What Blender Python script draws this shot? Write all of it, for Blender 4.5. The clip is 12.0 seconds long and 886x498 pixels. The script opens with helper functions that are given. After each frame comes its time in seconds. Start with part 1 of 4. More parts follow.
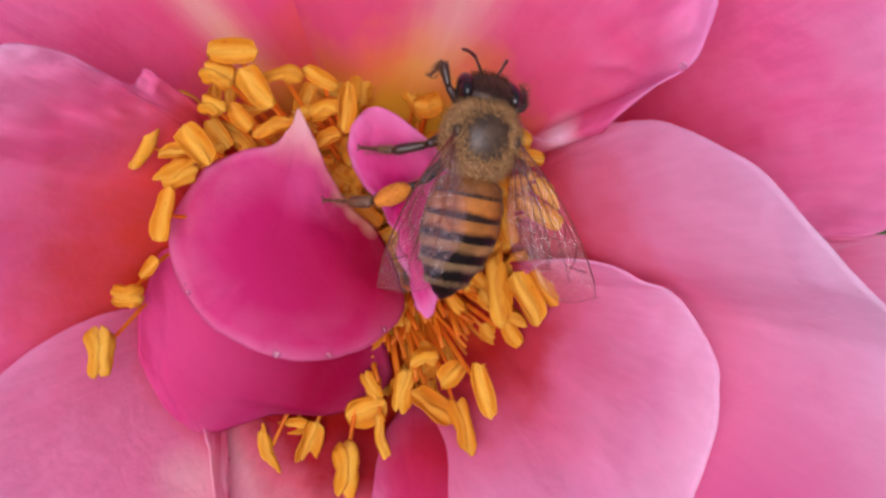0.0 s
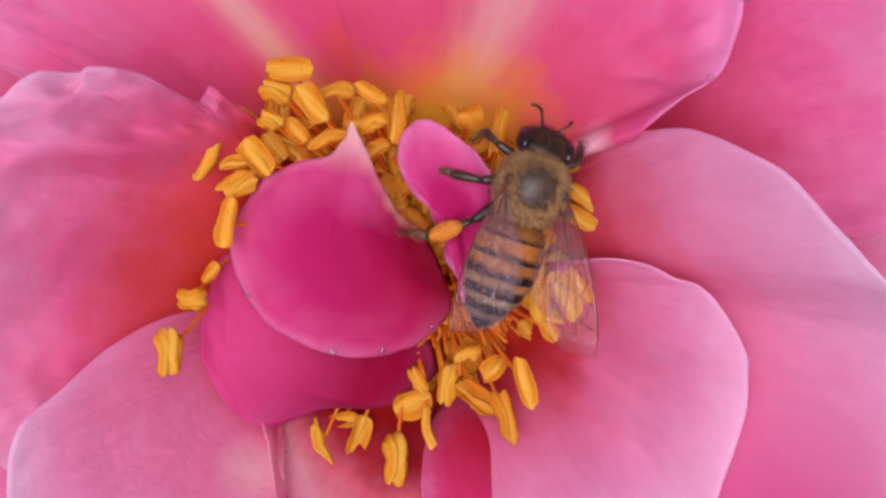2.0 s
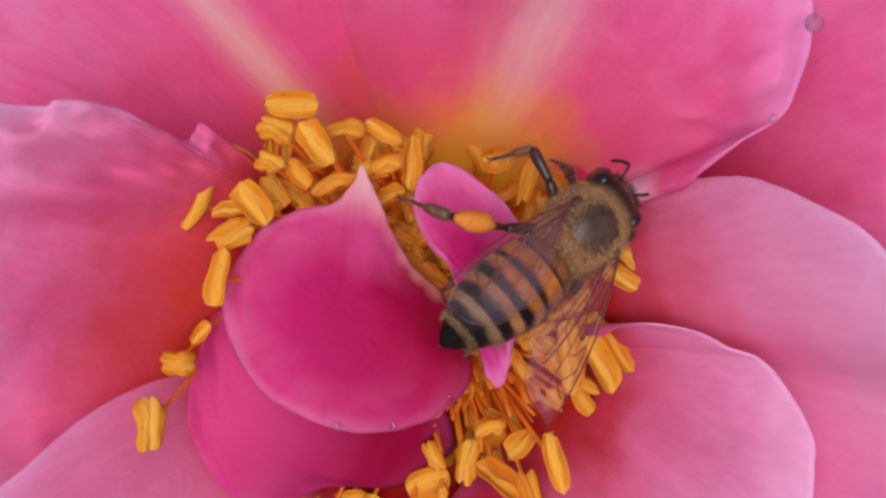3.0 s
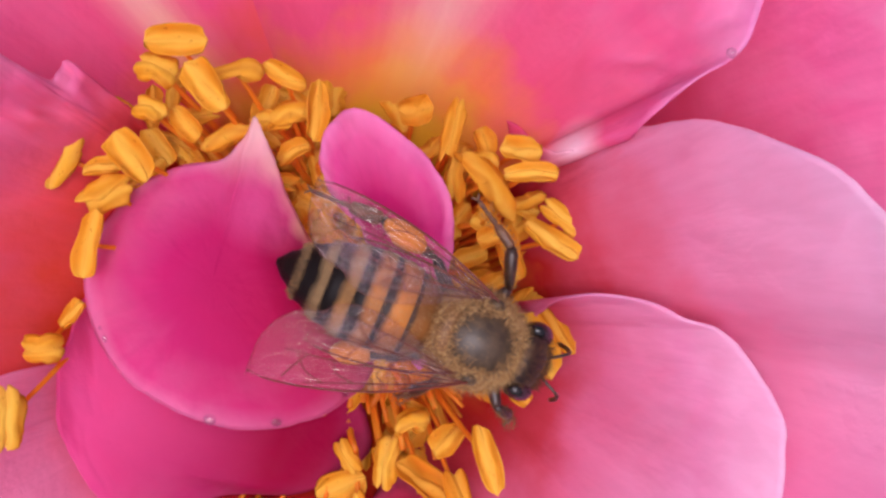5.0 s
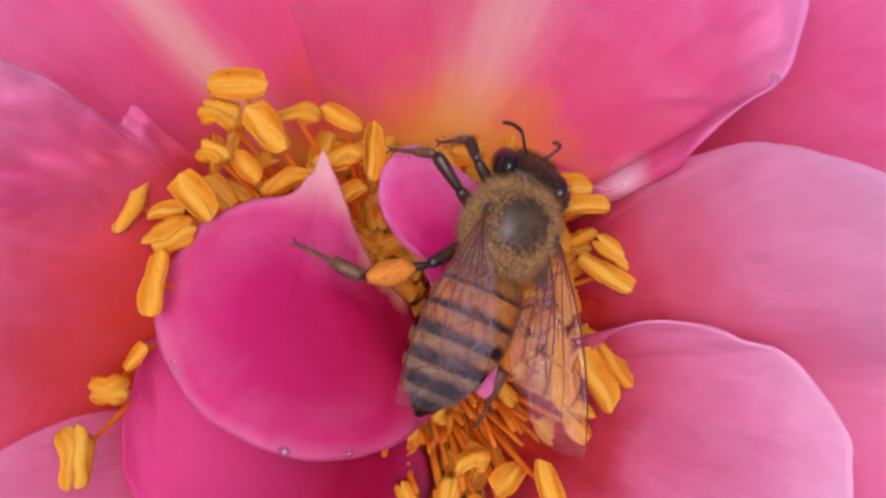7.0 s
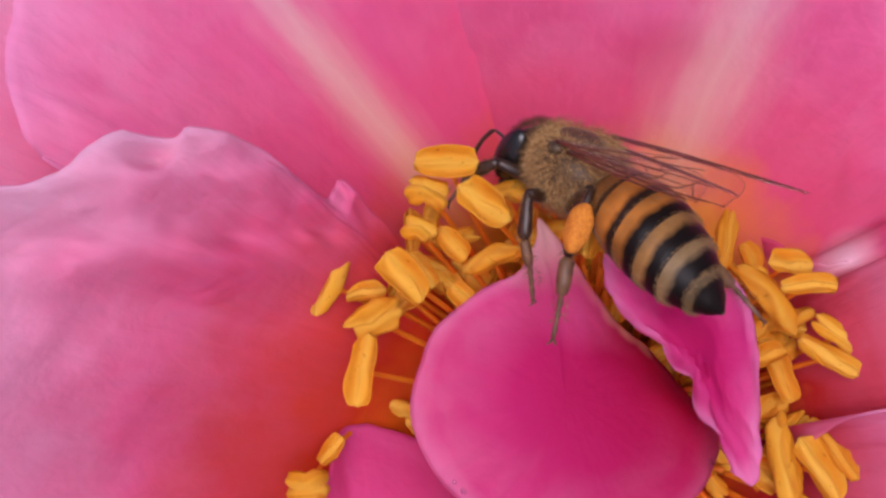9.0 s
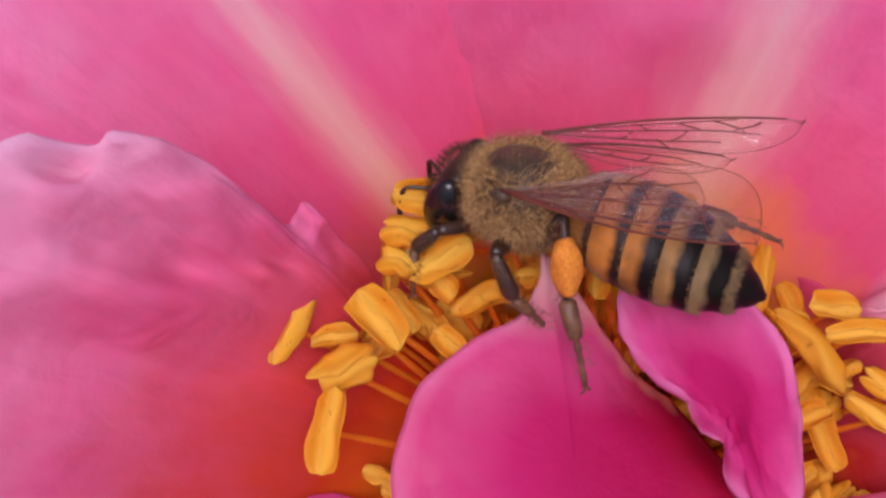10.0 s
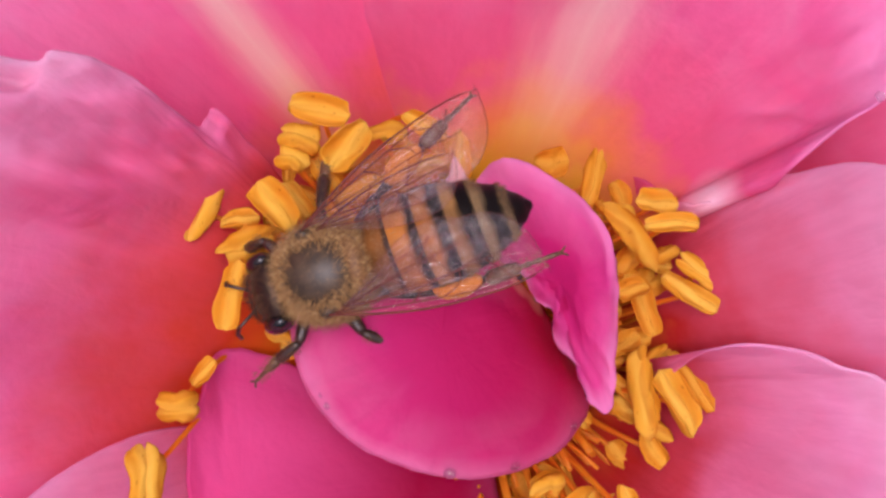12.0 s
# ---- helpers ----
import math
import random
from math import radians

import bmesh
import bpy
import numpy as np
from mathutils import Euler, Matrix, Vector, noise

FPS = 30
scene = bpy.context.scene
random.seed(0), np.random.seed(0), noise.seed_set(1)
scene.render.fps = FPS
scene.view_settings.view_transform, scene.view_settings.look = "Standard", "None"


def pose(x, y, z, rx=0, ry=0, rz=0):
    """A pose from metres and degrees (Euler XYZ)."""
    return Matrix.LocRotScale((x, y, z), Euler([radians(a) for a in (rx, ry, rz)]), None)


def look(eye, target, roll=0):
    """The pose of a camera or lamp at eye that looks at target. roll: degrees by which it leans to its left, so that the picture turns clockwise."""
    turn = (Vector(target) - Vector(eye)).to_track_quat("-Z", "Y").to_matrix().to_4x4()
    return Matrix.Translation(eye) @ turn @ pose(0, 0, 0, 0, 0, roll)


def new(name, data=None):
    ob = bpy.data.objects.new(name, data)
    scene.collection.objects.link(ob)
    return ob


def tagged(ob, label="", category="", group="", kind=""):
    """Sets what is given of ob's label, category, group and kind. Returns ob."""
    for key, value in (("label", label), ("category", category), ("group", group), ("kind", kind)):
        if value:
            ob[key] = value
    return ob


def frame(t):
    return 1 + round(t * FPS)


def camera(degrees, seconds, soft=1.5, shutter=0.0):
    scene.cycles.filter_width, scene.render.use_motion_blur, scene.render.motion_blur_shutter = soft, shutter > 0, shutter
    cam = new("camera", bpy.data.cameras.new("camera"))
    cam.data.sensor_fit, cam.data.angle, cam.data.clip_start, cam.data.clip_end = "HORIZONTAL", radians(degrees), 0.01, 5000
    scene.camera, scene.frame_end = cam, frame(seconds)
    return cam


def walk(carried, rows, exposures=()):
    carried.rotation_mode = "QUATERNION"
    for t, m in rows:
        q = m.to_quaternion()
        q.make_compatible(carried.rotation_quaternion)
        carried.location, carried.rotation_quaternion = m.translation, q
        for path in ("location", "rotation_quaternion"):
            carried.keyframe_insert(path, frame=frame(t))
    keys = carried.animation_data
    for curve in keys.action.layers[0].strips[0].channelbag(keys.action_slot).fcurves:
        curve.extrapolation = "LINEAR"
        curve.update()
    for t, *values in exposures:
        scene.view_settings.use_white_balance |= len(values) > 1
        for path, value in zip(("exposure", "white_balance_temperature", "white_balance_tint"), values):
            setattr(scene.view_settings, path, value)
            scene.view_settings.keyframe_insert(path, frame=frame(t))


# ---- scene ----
cam = camera(39.7, 12.0, soft=2.7)
MM = 0.001

PATH = [
    (0, 3.02, -0.46, 58.03, 0.00, 0.00, 0.00),
    (0.5, 2.47, 1.92, 58.20, -0.33, -0.03, -0.24),
    (1, 1.65, 1.08, 57.89, 0.70, -0.15, -0.55),
    (1.5, 0.38, 1.01, 59.62, 0.55, -0.16, -0.67),
    (2, 0.28, -0.50, 62.12, 0.16, -0.49, -0.85),
    (2.5, -0.14, -0.48, 63.49, 0.46, 0.84, -0.47),
    (3, 0.55, 0.73, 54.63, 1.73, 0.69, -0.14),
    (3.2, 2.45, 0.22, 50.25, 3.01, 2.06, 0.28),
    (5, 1.06, -2.17, 47.13, 3.76, -2.63, -0.84),
    (5.5, 2.11, -3.93, 49.47, 1.81, -2.88, -1.30),
    (6, 1.04, -5.58, 52.26, 1.73, -3.14, -1.68),
    (6.5, 4.37, -5.73, 48.83, 6.49, 1.02, -1.41),
    (6.7, 2.71, -5.92, 48.27, 8.18, -0.89, -2.04),
    (8.3, -5.75, -4.61, 44.12, 11.71, -2.06, -2.87),
    (8.5, -5.57, -4.38, 45.35, 11.50, -0.50, -2.38),
    (9, -8.05, -4.25, 44.31, 12.74, -1.12, -2.55),
    (9.5, -8.07, -3.60, 41.28, 14.47, -1.94, -2.50),
    (10, -7.57, -2.97, 37.45, 14.85, -1.56, -2.10),
    (10.5, -7.80, -3.21, 38.05, 13.98, -1.92, -2.08),
    (11, -8.28, -3.44, 41.44, 13.31, -3.46, -1.90),
    (11.5, -8.75, -4.00, 42.03, 13.52, -4.00, -1.88),
    (12, -5.26, -4.83, 45.51, 9.81, -3.73, -1.59),
]
# The flower's heart stands at LIFT above the ground; places below are in millimetres from it.
LIFT = 0.45


def mm(x, y, z):
    return Vector((x * MM, y * MM, z * MM + LIFT))


walk(cam, [(t, pose(x * MM, y * MM, z * MM + LIFT, rx, ry, rz)) for t, x, y, z, rx, ry, rz in PATH],
     exposures=[(t, e, 5700, 22) for t, e in [(0, -0.43), (2.5, -0.42), (3, -0.53), (3.2, -0.49), (5, -0.22), (6, -0.37), (6.5, -0.40), (8.5, -0.42), (9.5, -0.50), (10, -0.44), (10.5, -0.31), (11, -0.27), (11.5, -0.34), (12, -0.25)]])

# light: an overcast sky with a broad soft sun
world = bpy.data.worlds.new("sky")
scene.world = world
world.use_nodes = True
wn = world.node_tree.nodes
sky = wn.new("ShaderNodeTexSky")
sky.sky_type, sky.sun_disc, sky.sun_elevation, sky.sun_rotation = "NISHITA", False, radians(80), radians(208)
sky.air_density, sky.dust_density, sky.ozone_density = 0.6, 9.0, 0.3
wn["Background"].inputs[1].default_value = 0.17
world.node_tree.links.new(sky.outputs[0], wn["Background"].inputs[0])
sun = new("sun", bpy.data.lights.new("sun", "SUN"))
sun.data.energy, sun.data.angle, sun.data.color = 1.5, radians(50), (1, 0.97, 0.93)
sun.matrix_world = look((-0.12, -0.06, 1.15 + LIFT), (0, 0, LIFT))


# ---- materials ----
class Mat:
    """A short hand for node materials."""

    def __init__(self, name, rough=0.5, metal=0.0):
        self.m = bpy.data.materials.new(name)
        self.m.use_nodes = True
        self.t = self.m.node_tree
        self.bsdf = self.t.nodes["Principled BSDF"]
        self.out = self.t.nodes["Material Output"]
        self.bsdf.inputs["Roughness"].default_value = rough
        self.bsdf.inputs["Metallic"].default_value = metal

    def n(self, kind, **sets):
        node = self.t.nodes.new(kind)
        for k, v in sets.items():
            if k in node.inputs:
                node.inputs[k].default_value = v
        return node

    def link(self, a, b):
        self.t.links.new(a, b)

    def ramp(self, fac, stops):
        r = self.t.nodes.new("ShaderNodeValToRGB")
        while len(r.color_ramp.elements) < len(stops):
            r.color_ramp.elements.new(0.5)
        for e, (p, c) in zip(r.color_ramp.elements, stops):
            e.position, e.color = p, (*c, 1) if len(c) == 3 else c
        self.link(fac, r.inputs[0])
        return r.outputs[0]

    def mix(self, fac, a, b, blend="MIX"):
        x = self.t.nodes.new("ShaderNodeMix")
        x.data_type, x.blend_type = "RGBA", blend
        for sock, v in ((x.inputs[0], fac), (x.inputs[6], a), (x.inputs[7], b)):
            if isinstance(v, (int, float)):
                sock.default_value = v
            elif isinstance(v, tuple):
                sock.default_value = (*v, 1)
            else:
                self.link(v, sock)
        return x.outputs[2]

    def noise(self, scale, detail=3.0, vec=None, dist=0.0):
        x = self.n("ShaderNodeTexNoise", Scale=scale, Detail=detail, Distortion=dist)
        if vec is not None:
            self.link(vec, x.inputs["Vector"])
        return x.outputs[0]

    def coords(self, which="Object"):
        return self.t.nodes.new("ShaderNodeTexCoord").outputs[which]

    def mapped(self, which, scale):
        m = self.t.nodes.new("ShaderNodeMapping")
        m.inputs["Scale"].default_value = scale
        self.link(self.coords(which), m.inputs[0])
        return m.outputs[0]

    def bump(self, height, strength, dist):
        b = self.n("ShaderNodeBump", Strength=strength, Distance=dist)
        self.link(height, b.inputs["Height"])
        self.link(b.outputs[0], self.bsdf.inputs["Normal"])


def petal_material(name, stops, streak=0.0, glow=0.3, marks=(), fan=True, pale_line=0.75, cloud=0.6):
    """Pigment runs from the claw (v = 0) to the rim (v = 1); fine veins fan out along u."""
    a = Mat(name, 0.5)
    uv = a.coords("UV")
    sep = a.n("ShaderNodeSeparateXYZ")
    a.link(uv, sep.inputs[0])
    mott = a.noise(360.0, 5.0, a.coords("Object"))
    add = a.n("ShaderNodeMath")
    add.operation = "MULTIPLY_ADD"
    a.link(mott, add.inputs[0])
    add.inputs[1].default_value = 0.22
    a.link(sep.outputs[1], add.inputs[2])
    shift = a.n("ShaderNodeMath")
    shift.operation = "SUBTRACT"
    a.link(add.outputs[0], shift.inputs[0])
    shift.inputs[1].default_value = 0.11
    col = a.ramp(shift.outputs[0], stops)
    vein = a.noise(1.0, 4.0, a.mapped("UV", (70.0, 9.0, 1.0)) if fan else a.mapped("UV", (55.0, 3.0, 1.0)), 0.5)
    veins = a.ramp(vein, [(0.38, (0.86, 0.74, 0.80)), (0.6, (1.0, 1.0, 1.0))])
    col = a.mix(a_scaled(a, a.ramp(sep.outputs[1], [(0.2, (0.1, 0.1, 0.1)), (0.6, (1, 1, 1))]), 0.28), col, veins, "MULTIPLY")
    pale = a.ramp(a.noise(300.0, 5.0, a.coords("Object"), 0.6), [(0.42, (0, 0, 0)), (0.66, (1, 1, 1))])
    out = a.ramp(sep.outputs[1], [(0.35, (0, 0, 0)), (0.8, (1, 1, 1))])
    col = a.mix(a_scaled(a, a.mix(1.0, pale, out, "MULTIPLY"), cloud), col, a.mix(0.45, col, (0.97, 0.55, 0.75)))
    if streak:
        fray = a.n("ShaderNodeMath")
        fray.operation = "MULTIPLY_ADD"
        a.link(a.noise(1.0, 4.0, a.mapped("UV", (70.0, 5.0, 1.0))), fray.inputs[0])
        fray.inputs[1].default_value = 0.03
        a.link(sep.outputs[0], fray.inputs[2])
        off = a.n("ShaderNodeMath")
        off.operation = "SUBTRACT"
        a.link(fray.outputs[0], off.inputs[0])
        off.inputs[1].default_value = streak + 0.015
        far = a.n("ShaderNodeMath")
        far.operation = "ABSOLUTE"
        a.link(off.outputs[0], far.inputs[0])
        wide = a.n("ShaderNodeMapRange")
        wide.inputs[1].default_value, wide.inputs[2].default_value, wide.inputs[3].default_value, wide.inputs[4].default_value = 0.2, 0.9, 0.070, 0.012
        a.link(sep.outputs[1], wide.inputs[0])
        share = a.n("ShaderNodeMath")
        share.operation = "DIVIDE"
        a.link(far.outputs[0], share.inputs[0])
        a.link(wide.outputs[0], share.inputs[1])
        line = a.ramp(share.outputs[0], [(0.0, (1, 1, 1)), (0.25, (0.72, 0.72, 0.72)), (0.6, (0.22, 0.22, 0.22)), (1.0, (0, 0, 0))])
        fade = a.ramp(sep.outputs[1], [(0.10, (0, 0, 0)), (0.3, (1, 1, 1)), (0.55, (0.9, 0.9, 0.9)), (0.95, (0.3, 0.3, 0.3))])
        col = a.mix(a_scaled(a, a.mix(1.0, line, fade, "MULTIPLY"), pale_line), col, a.ramp(sep.outputs[1], [(0.22, (0.94, 0.52, 0.09)), (0.38, (0.95, 0.64, 0.52)), (0.7, (0.96, 0.78, 0.76))]))
    # Tint round a point: pigment patches, and shade put into the colour.
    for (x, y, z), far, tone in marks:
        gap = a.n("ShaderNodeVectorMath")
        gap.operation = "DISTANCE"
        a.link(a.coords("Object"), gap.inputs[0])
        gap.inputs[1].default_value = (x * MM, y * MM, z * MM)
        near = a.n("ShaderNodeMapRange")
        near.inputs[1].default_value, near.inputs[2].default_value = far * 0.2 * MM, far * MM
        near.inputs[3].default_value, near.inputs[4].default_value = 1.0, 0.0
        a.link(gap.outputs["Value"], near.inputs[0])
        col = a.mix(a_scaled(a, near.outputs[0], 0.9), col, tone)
    a.link(col, a.bsdf.inputs["Base Color"])
    grain = a.noise(1700.0, 3.0, a.coords("Object"))
    folds = a.noise(420.0, 3.0, a.coords("Object"), 0.8)
    both = a.mix(0.6, a.mix(0.65, vein, grain), folds)
    a.bump(both, 0.42, 0.0008)
    trans = a.n("ShaderNodeBsdfTranslucent")
    a.link(col, trans.inputs[0])
    blend = a.n("ShaderNodeMixShader")
    blend.inputs[0].default_value = glow
    a.link(a.bsdf.outputs[0], blend.inputs[1])
    a.link(trans.outputs[0], blend.inputs[2])
    a.link(blend.outputs[0], a.out.inputs[0])
    a.bsdf.inputs["Specular IOR Level"].default_value = 0.05
    return a.m


def a_scaled(a, col, k):
    x = a.n("ShaderNodeMath")
    x.operation = "MULTIPLY"
    a.link(col, x.inputs[0])
    x.inputs[1].default_value = k
    return x.outputs[0]


PALE = petal_material("petal_pale", [(0.0, (0.86, 0.36, 0.01)), (0.18, (0.84, 0.20, 0.006)), (0.29, (0.78, 0.075, 0.02)), (0.42, (0.83, 0.10, 0.13)),
                                     (0.58, (0.92, 0.20, 0.42)), (0.8, (0.96, 0.40, 0.63)), (1.0, (0.97, 0.60, 0.77))], glow=0.55)
BLUSH = petal_material("petal_blush", [(0.0, (0.84, 0.34, 0.01)), (0.10, (0.78, 0.16, 0.015)), (0.16, (0.64, 0.035, 0.030)), (0.26, (0.80, 0.12, 0.20)),
                                       (0.42, (0.88, 0.26, 0.46)), (0.8, (0.94, 0.42, 0.64)), (1.0, (0.98, 0.70, 0.84))], glow=0.55,
                       marks=[((-9.2, -11.5, -2.2), 2.4, (0.93, 0.62, 0.62))])
BROAD = petal_material("petal_broad", [(0.0, (0.84, 0.34, 0.01)), (0.10, (0.78, 0.16, 0.015)), (0.16, (0.64, 0.035, 0.030)), (0.26, (0.80, 0.12, 0.20)),
                                       (0.42, (0.90, 0.32, 0.52)), (0.8, (0.96, 0.57, 0.77)), (1.0, (0.98, 0.78, 0.89))], glow=0.55,
                       marks=[((17.0, -16.0, 1.0), 13.0, (0.86, 0.14, 0.40))])
DEEP = petal_material("petal_deep", [(0.0, (0.80, 0.30, 0.02)), (0.12, (0.72, 0.10, 0.02)), (0.3, (0.74, 0.05, 0.12)),
                                     (0.6, (0.91, 0.19, 0.44)), (1.0, (0.95, 0.40, 0.67))], glow=0.55)
SHELL = petal_material("petal_shell", [(0.0, (0.82, 0.28, 0.01)), (0.09, (0.70, 0.11, 0.01)), (0.20, (0.58, 0.030, 0.022)), (0.30, (0.70, 0.07, 0.11)),
                                       (0.43, (0.85, 0.22, 0.40)), (0.7, (0.93, 0.40, 0.64)), (1.0, (0.98, 0.68, 0.84))], glow=0.55)
# Marks put shade under the curled petal and a lighter left into the colour.
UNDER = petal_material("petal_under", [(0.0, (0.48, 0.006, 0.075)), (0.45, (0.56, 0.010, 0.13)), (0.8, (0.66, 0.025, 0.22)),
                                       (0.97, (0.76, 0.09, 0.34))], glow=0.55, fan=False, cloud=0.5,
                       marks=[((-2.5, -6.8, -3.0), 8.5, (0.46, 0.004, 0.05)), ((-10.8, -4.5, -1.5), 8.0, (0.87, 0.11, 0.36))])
# Crimson claw, with the recess's darkness put into its middle stops.
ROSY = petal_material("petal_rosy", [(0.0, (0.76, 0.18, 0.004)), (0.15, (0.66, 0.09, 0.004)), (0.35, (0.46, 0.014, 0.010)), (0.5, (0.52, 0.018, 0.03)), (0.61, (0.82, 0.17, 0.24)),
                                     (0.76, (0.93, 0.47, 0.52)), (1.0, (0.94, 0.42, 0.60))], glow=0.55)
INNER = petal_material("petal_inner", [(0.0, (0.64, 0.018, 0.17)), (0.4, (0.70, 0.028, 0.22)), (0.8, (0.81, 0.070, 0.35)),
                                       (0.97, (0.90, 0.26, 0.57))], glow=0.55, fan=False, cloud=0.4)
# First mark paints shadow on the upper end; the second is an orange-red spot.
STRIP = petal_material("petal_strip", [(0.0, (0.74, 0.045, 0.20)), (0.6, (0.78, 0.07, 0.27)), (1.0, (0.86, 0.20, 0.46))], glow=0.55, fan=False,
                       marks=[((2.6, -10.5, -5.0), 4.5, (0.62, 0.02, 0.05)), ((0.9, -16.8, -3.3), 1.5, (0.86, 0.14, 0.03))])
# First mark paints the shade of bee and folded petal; the others are pigment.
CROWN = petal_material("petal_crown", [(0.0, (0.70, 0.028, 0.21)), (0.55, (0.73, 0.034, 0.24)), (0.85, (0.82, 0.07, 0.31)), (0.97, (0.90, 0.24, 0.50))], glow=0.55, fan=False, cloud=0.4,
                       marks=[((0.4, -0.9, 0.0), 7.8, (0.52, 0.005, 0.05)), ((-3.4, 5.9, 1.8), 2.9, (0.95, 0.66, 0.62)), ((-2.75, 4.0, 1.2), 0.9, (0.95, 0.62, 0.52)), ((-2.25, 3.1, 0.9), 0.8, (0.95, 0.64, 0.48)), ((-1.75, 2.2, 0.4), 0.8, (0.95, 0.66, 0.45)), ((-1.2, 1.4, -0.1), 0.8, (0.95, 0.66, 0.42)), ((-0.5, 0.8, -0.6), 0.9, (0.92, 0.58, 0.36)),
                              ((-3.2, 2.6, 1.4), 2.0, (0.82, 0.12, 0.36))])
STREAK_A = petal_material("petal_streak_a", [(0.0, (0.86, 0.38, 0.005)), (0.17, (0.84, 0.27, 0.01)), (0.24, (0.86, 0.13, 0.07)),
                                             (0.36, (0.89, 0.12, 0.29)), (0.7, (0.93, 0.21, 0.48)), (1.0, (0.95, 0.43, 0.70))], streak=0.665, glow=0.55, pale_line=0.8)
STREAK_B = petal_material("petal_streak_b", [(0.0, (0.90, 0.55, 0.02)), (0.20, (0.93, 0.54, 0.025)), (0.285, (0.92, 0.28, 0.09)),
                                             (0.39, (0.88, 0.13, 0.28)), (0.75, (0.91, 0.20, 0.46)), (1.0, (0.95, 0.42, 0.71))], streak=0.31, glow=0.55, pale_line=0.72, marks=[((8.5, 5.0, -0.8), 1.7, (0.97, 0.70, 0.78))])


def simple(name, stops, scale, rough=0.5, bump=0.0, dist=0.0001, detail=4.0, spec=0.5, glow=0.0):
    a = Mat(name, rough)
    n = a.noise(scale, detail, a.coords("Object"))
    a.link(a.ramp(n, stops), a.bsdf.inputs["Base Color"])
    a.bsdf.inputs["Specular IOR Level"].default_value = spec
    if bump:
        a.bump(n, bump, dist)
    if glow:
        trans = a.n("ShaderNodeBsdfTranslucent")
        a.link(a.bsdf.inputs["Base Color"].links[0].from_socket, trans.inputs[0])
        blend = a.n("ShaderNodeMixShader")
        blend.inputs[0].default_value = glow
        a.link(a.bsdf.outputs[0], blend.inputs[1])
        a.link(trans.outputs[0], blend.inputs[2])
        a.link(blend.outputs[0], a.out.inputs[0])
    return a


HEART = simple("heart", [(0.3, (0.80, 0.20, 0.004)), (0.7, (0.88, 0.32, 0.01))], 900, 0.7, 0.6, 0.0004).m
GREEN = simple("stem_green", [(0.3, (0.05, 0.12, 0.02)), (0.7, (0.12, 0.22, 0.05))], 300, 0.5, 0.3).m
FILAMENT = simple("filament", [(0.3, (0.88, 0.24, 0.004)), (0.7, (0.94, 0.42, 0.015))], 700, 0.45, glow=0.6).m
SOIL = simple("soil", [(0.35, (0.03, 0.05, 0.015)), (0.65, (0.08, 0.12, 0.03))], 6, 0.9, 0.8, 0.05).m
a = simple("anther", [(0.28, (0.76, 0.24, 0.002)), (0.5, (0.84, 0.41, 0.022)), (0.72, (0.90, 0.56, 0.085))], 1.5, 0.6, 0.12, 0.1, glow=0.35, detail=2.0, spec=0.08)
sep = a.n("ShaderNodeSeparateXYZ")
a.link(a.coords("Object"), sep.inputs[0])
off = a.n("ShaderNodeMath")
off.operation = "ABSOLUTE"
a.link(sep.outputs[1], off.inputs[0])
margin = a.ramp(off.outputs[0], [(0.06, (0.89, 0.53, 0.07)), (0.25, (0.86, 0.42, 0.025)), (0.45, (0.78, 0.26, 0.003))])
tones = a.mix(0.62, a.bsdf.inputs["Base Color"].links[0].from_socket, margin)
specks = a.ramp(a.noise(7.0, 3.0, a.coords("Object")), [(0.66, (1, 1, 1)), (0.74, (0.62, 0.42, 0.25))])
tones = a.mix(0.8, tones, specks, "MULTIPLY")
# brown-orange seam line, which also darkens the groove in the colour
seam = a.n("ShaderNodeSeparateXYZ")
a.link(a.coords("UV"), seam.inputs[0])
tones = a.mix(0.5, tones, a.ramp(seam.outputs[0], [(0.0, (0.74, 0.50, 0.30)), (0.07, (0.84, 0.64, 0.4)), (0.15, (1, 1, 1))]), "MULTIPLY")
own = a.ramp(a.n("ShaderNodeObjectInfo").outputs["Random"], [(0.0, (0.90, 0.78, 0.65)), (0.5, (0.98, 0.98, 0.95)), (1.0, (1.0, 1.08, 1.3))])
tones = a.mix(1.0, tones, own, "MULTIPLY")
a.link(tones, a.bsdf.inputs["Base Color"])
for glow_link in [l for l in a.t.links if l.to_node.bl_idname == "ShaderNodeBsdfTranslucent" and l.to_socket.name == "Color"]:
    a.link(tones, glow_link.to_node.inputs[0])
ANTHER = a.m
POLLEN = simple("pollen", [(0.3, (0.46, 0.125, 0.004)), (0.6, (0.62, 0.21, 0.01))], 9000, 0.8, 0.35, 0.00006).m
THORAX = simple("thorax", [(0.3, (0.026, 0.016, 0.009)), (0.7, (0.085, 0.052, 0.029))], 1800, 0.36, 0.4, 0.00006, spec=0.32).m
SCUTELLUM = simple("scutellum", [(0.3, (0.10, 0.042, 0.015)), (0.7, (0.24, 0.11, 0.04))], 1500, 0.4, 0.4, 0.00006, spec=0.3).m
HEAD = simple("head", [(0.3, (0.008, 0.004, 0.003)), (0.7, (0.035, 0.014, 0.008))], 2600, 0.45, 0.5, 0.00008, spec=0.3).m
EYE = simple("eye", [(0.3, (0.006, 0.005, 0.005)), (0.7, (0.02, 0.012, 0.010))], 1500, 0.16, 0.1, 0.00002).m
CHITIN = simple("chitin", [(0.3, (0.02, 0.008, 0.004)), (0.7, (0.07, 0.025, 0.012))], 3000, 0.35).m
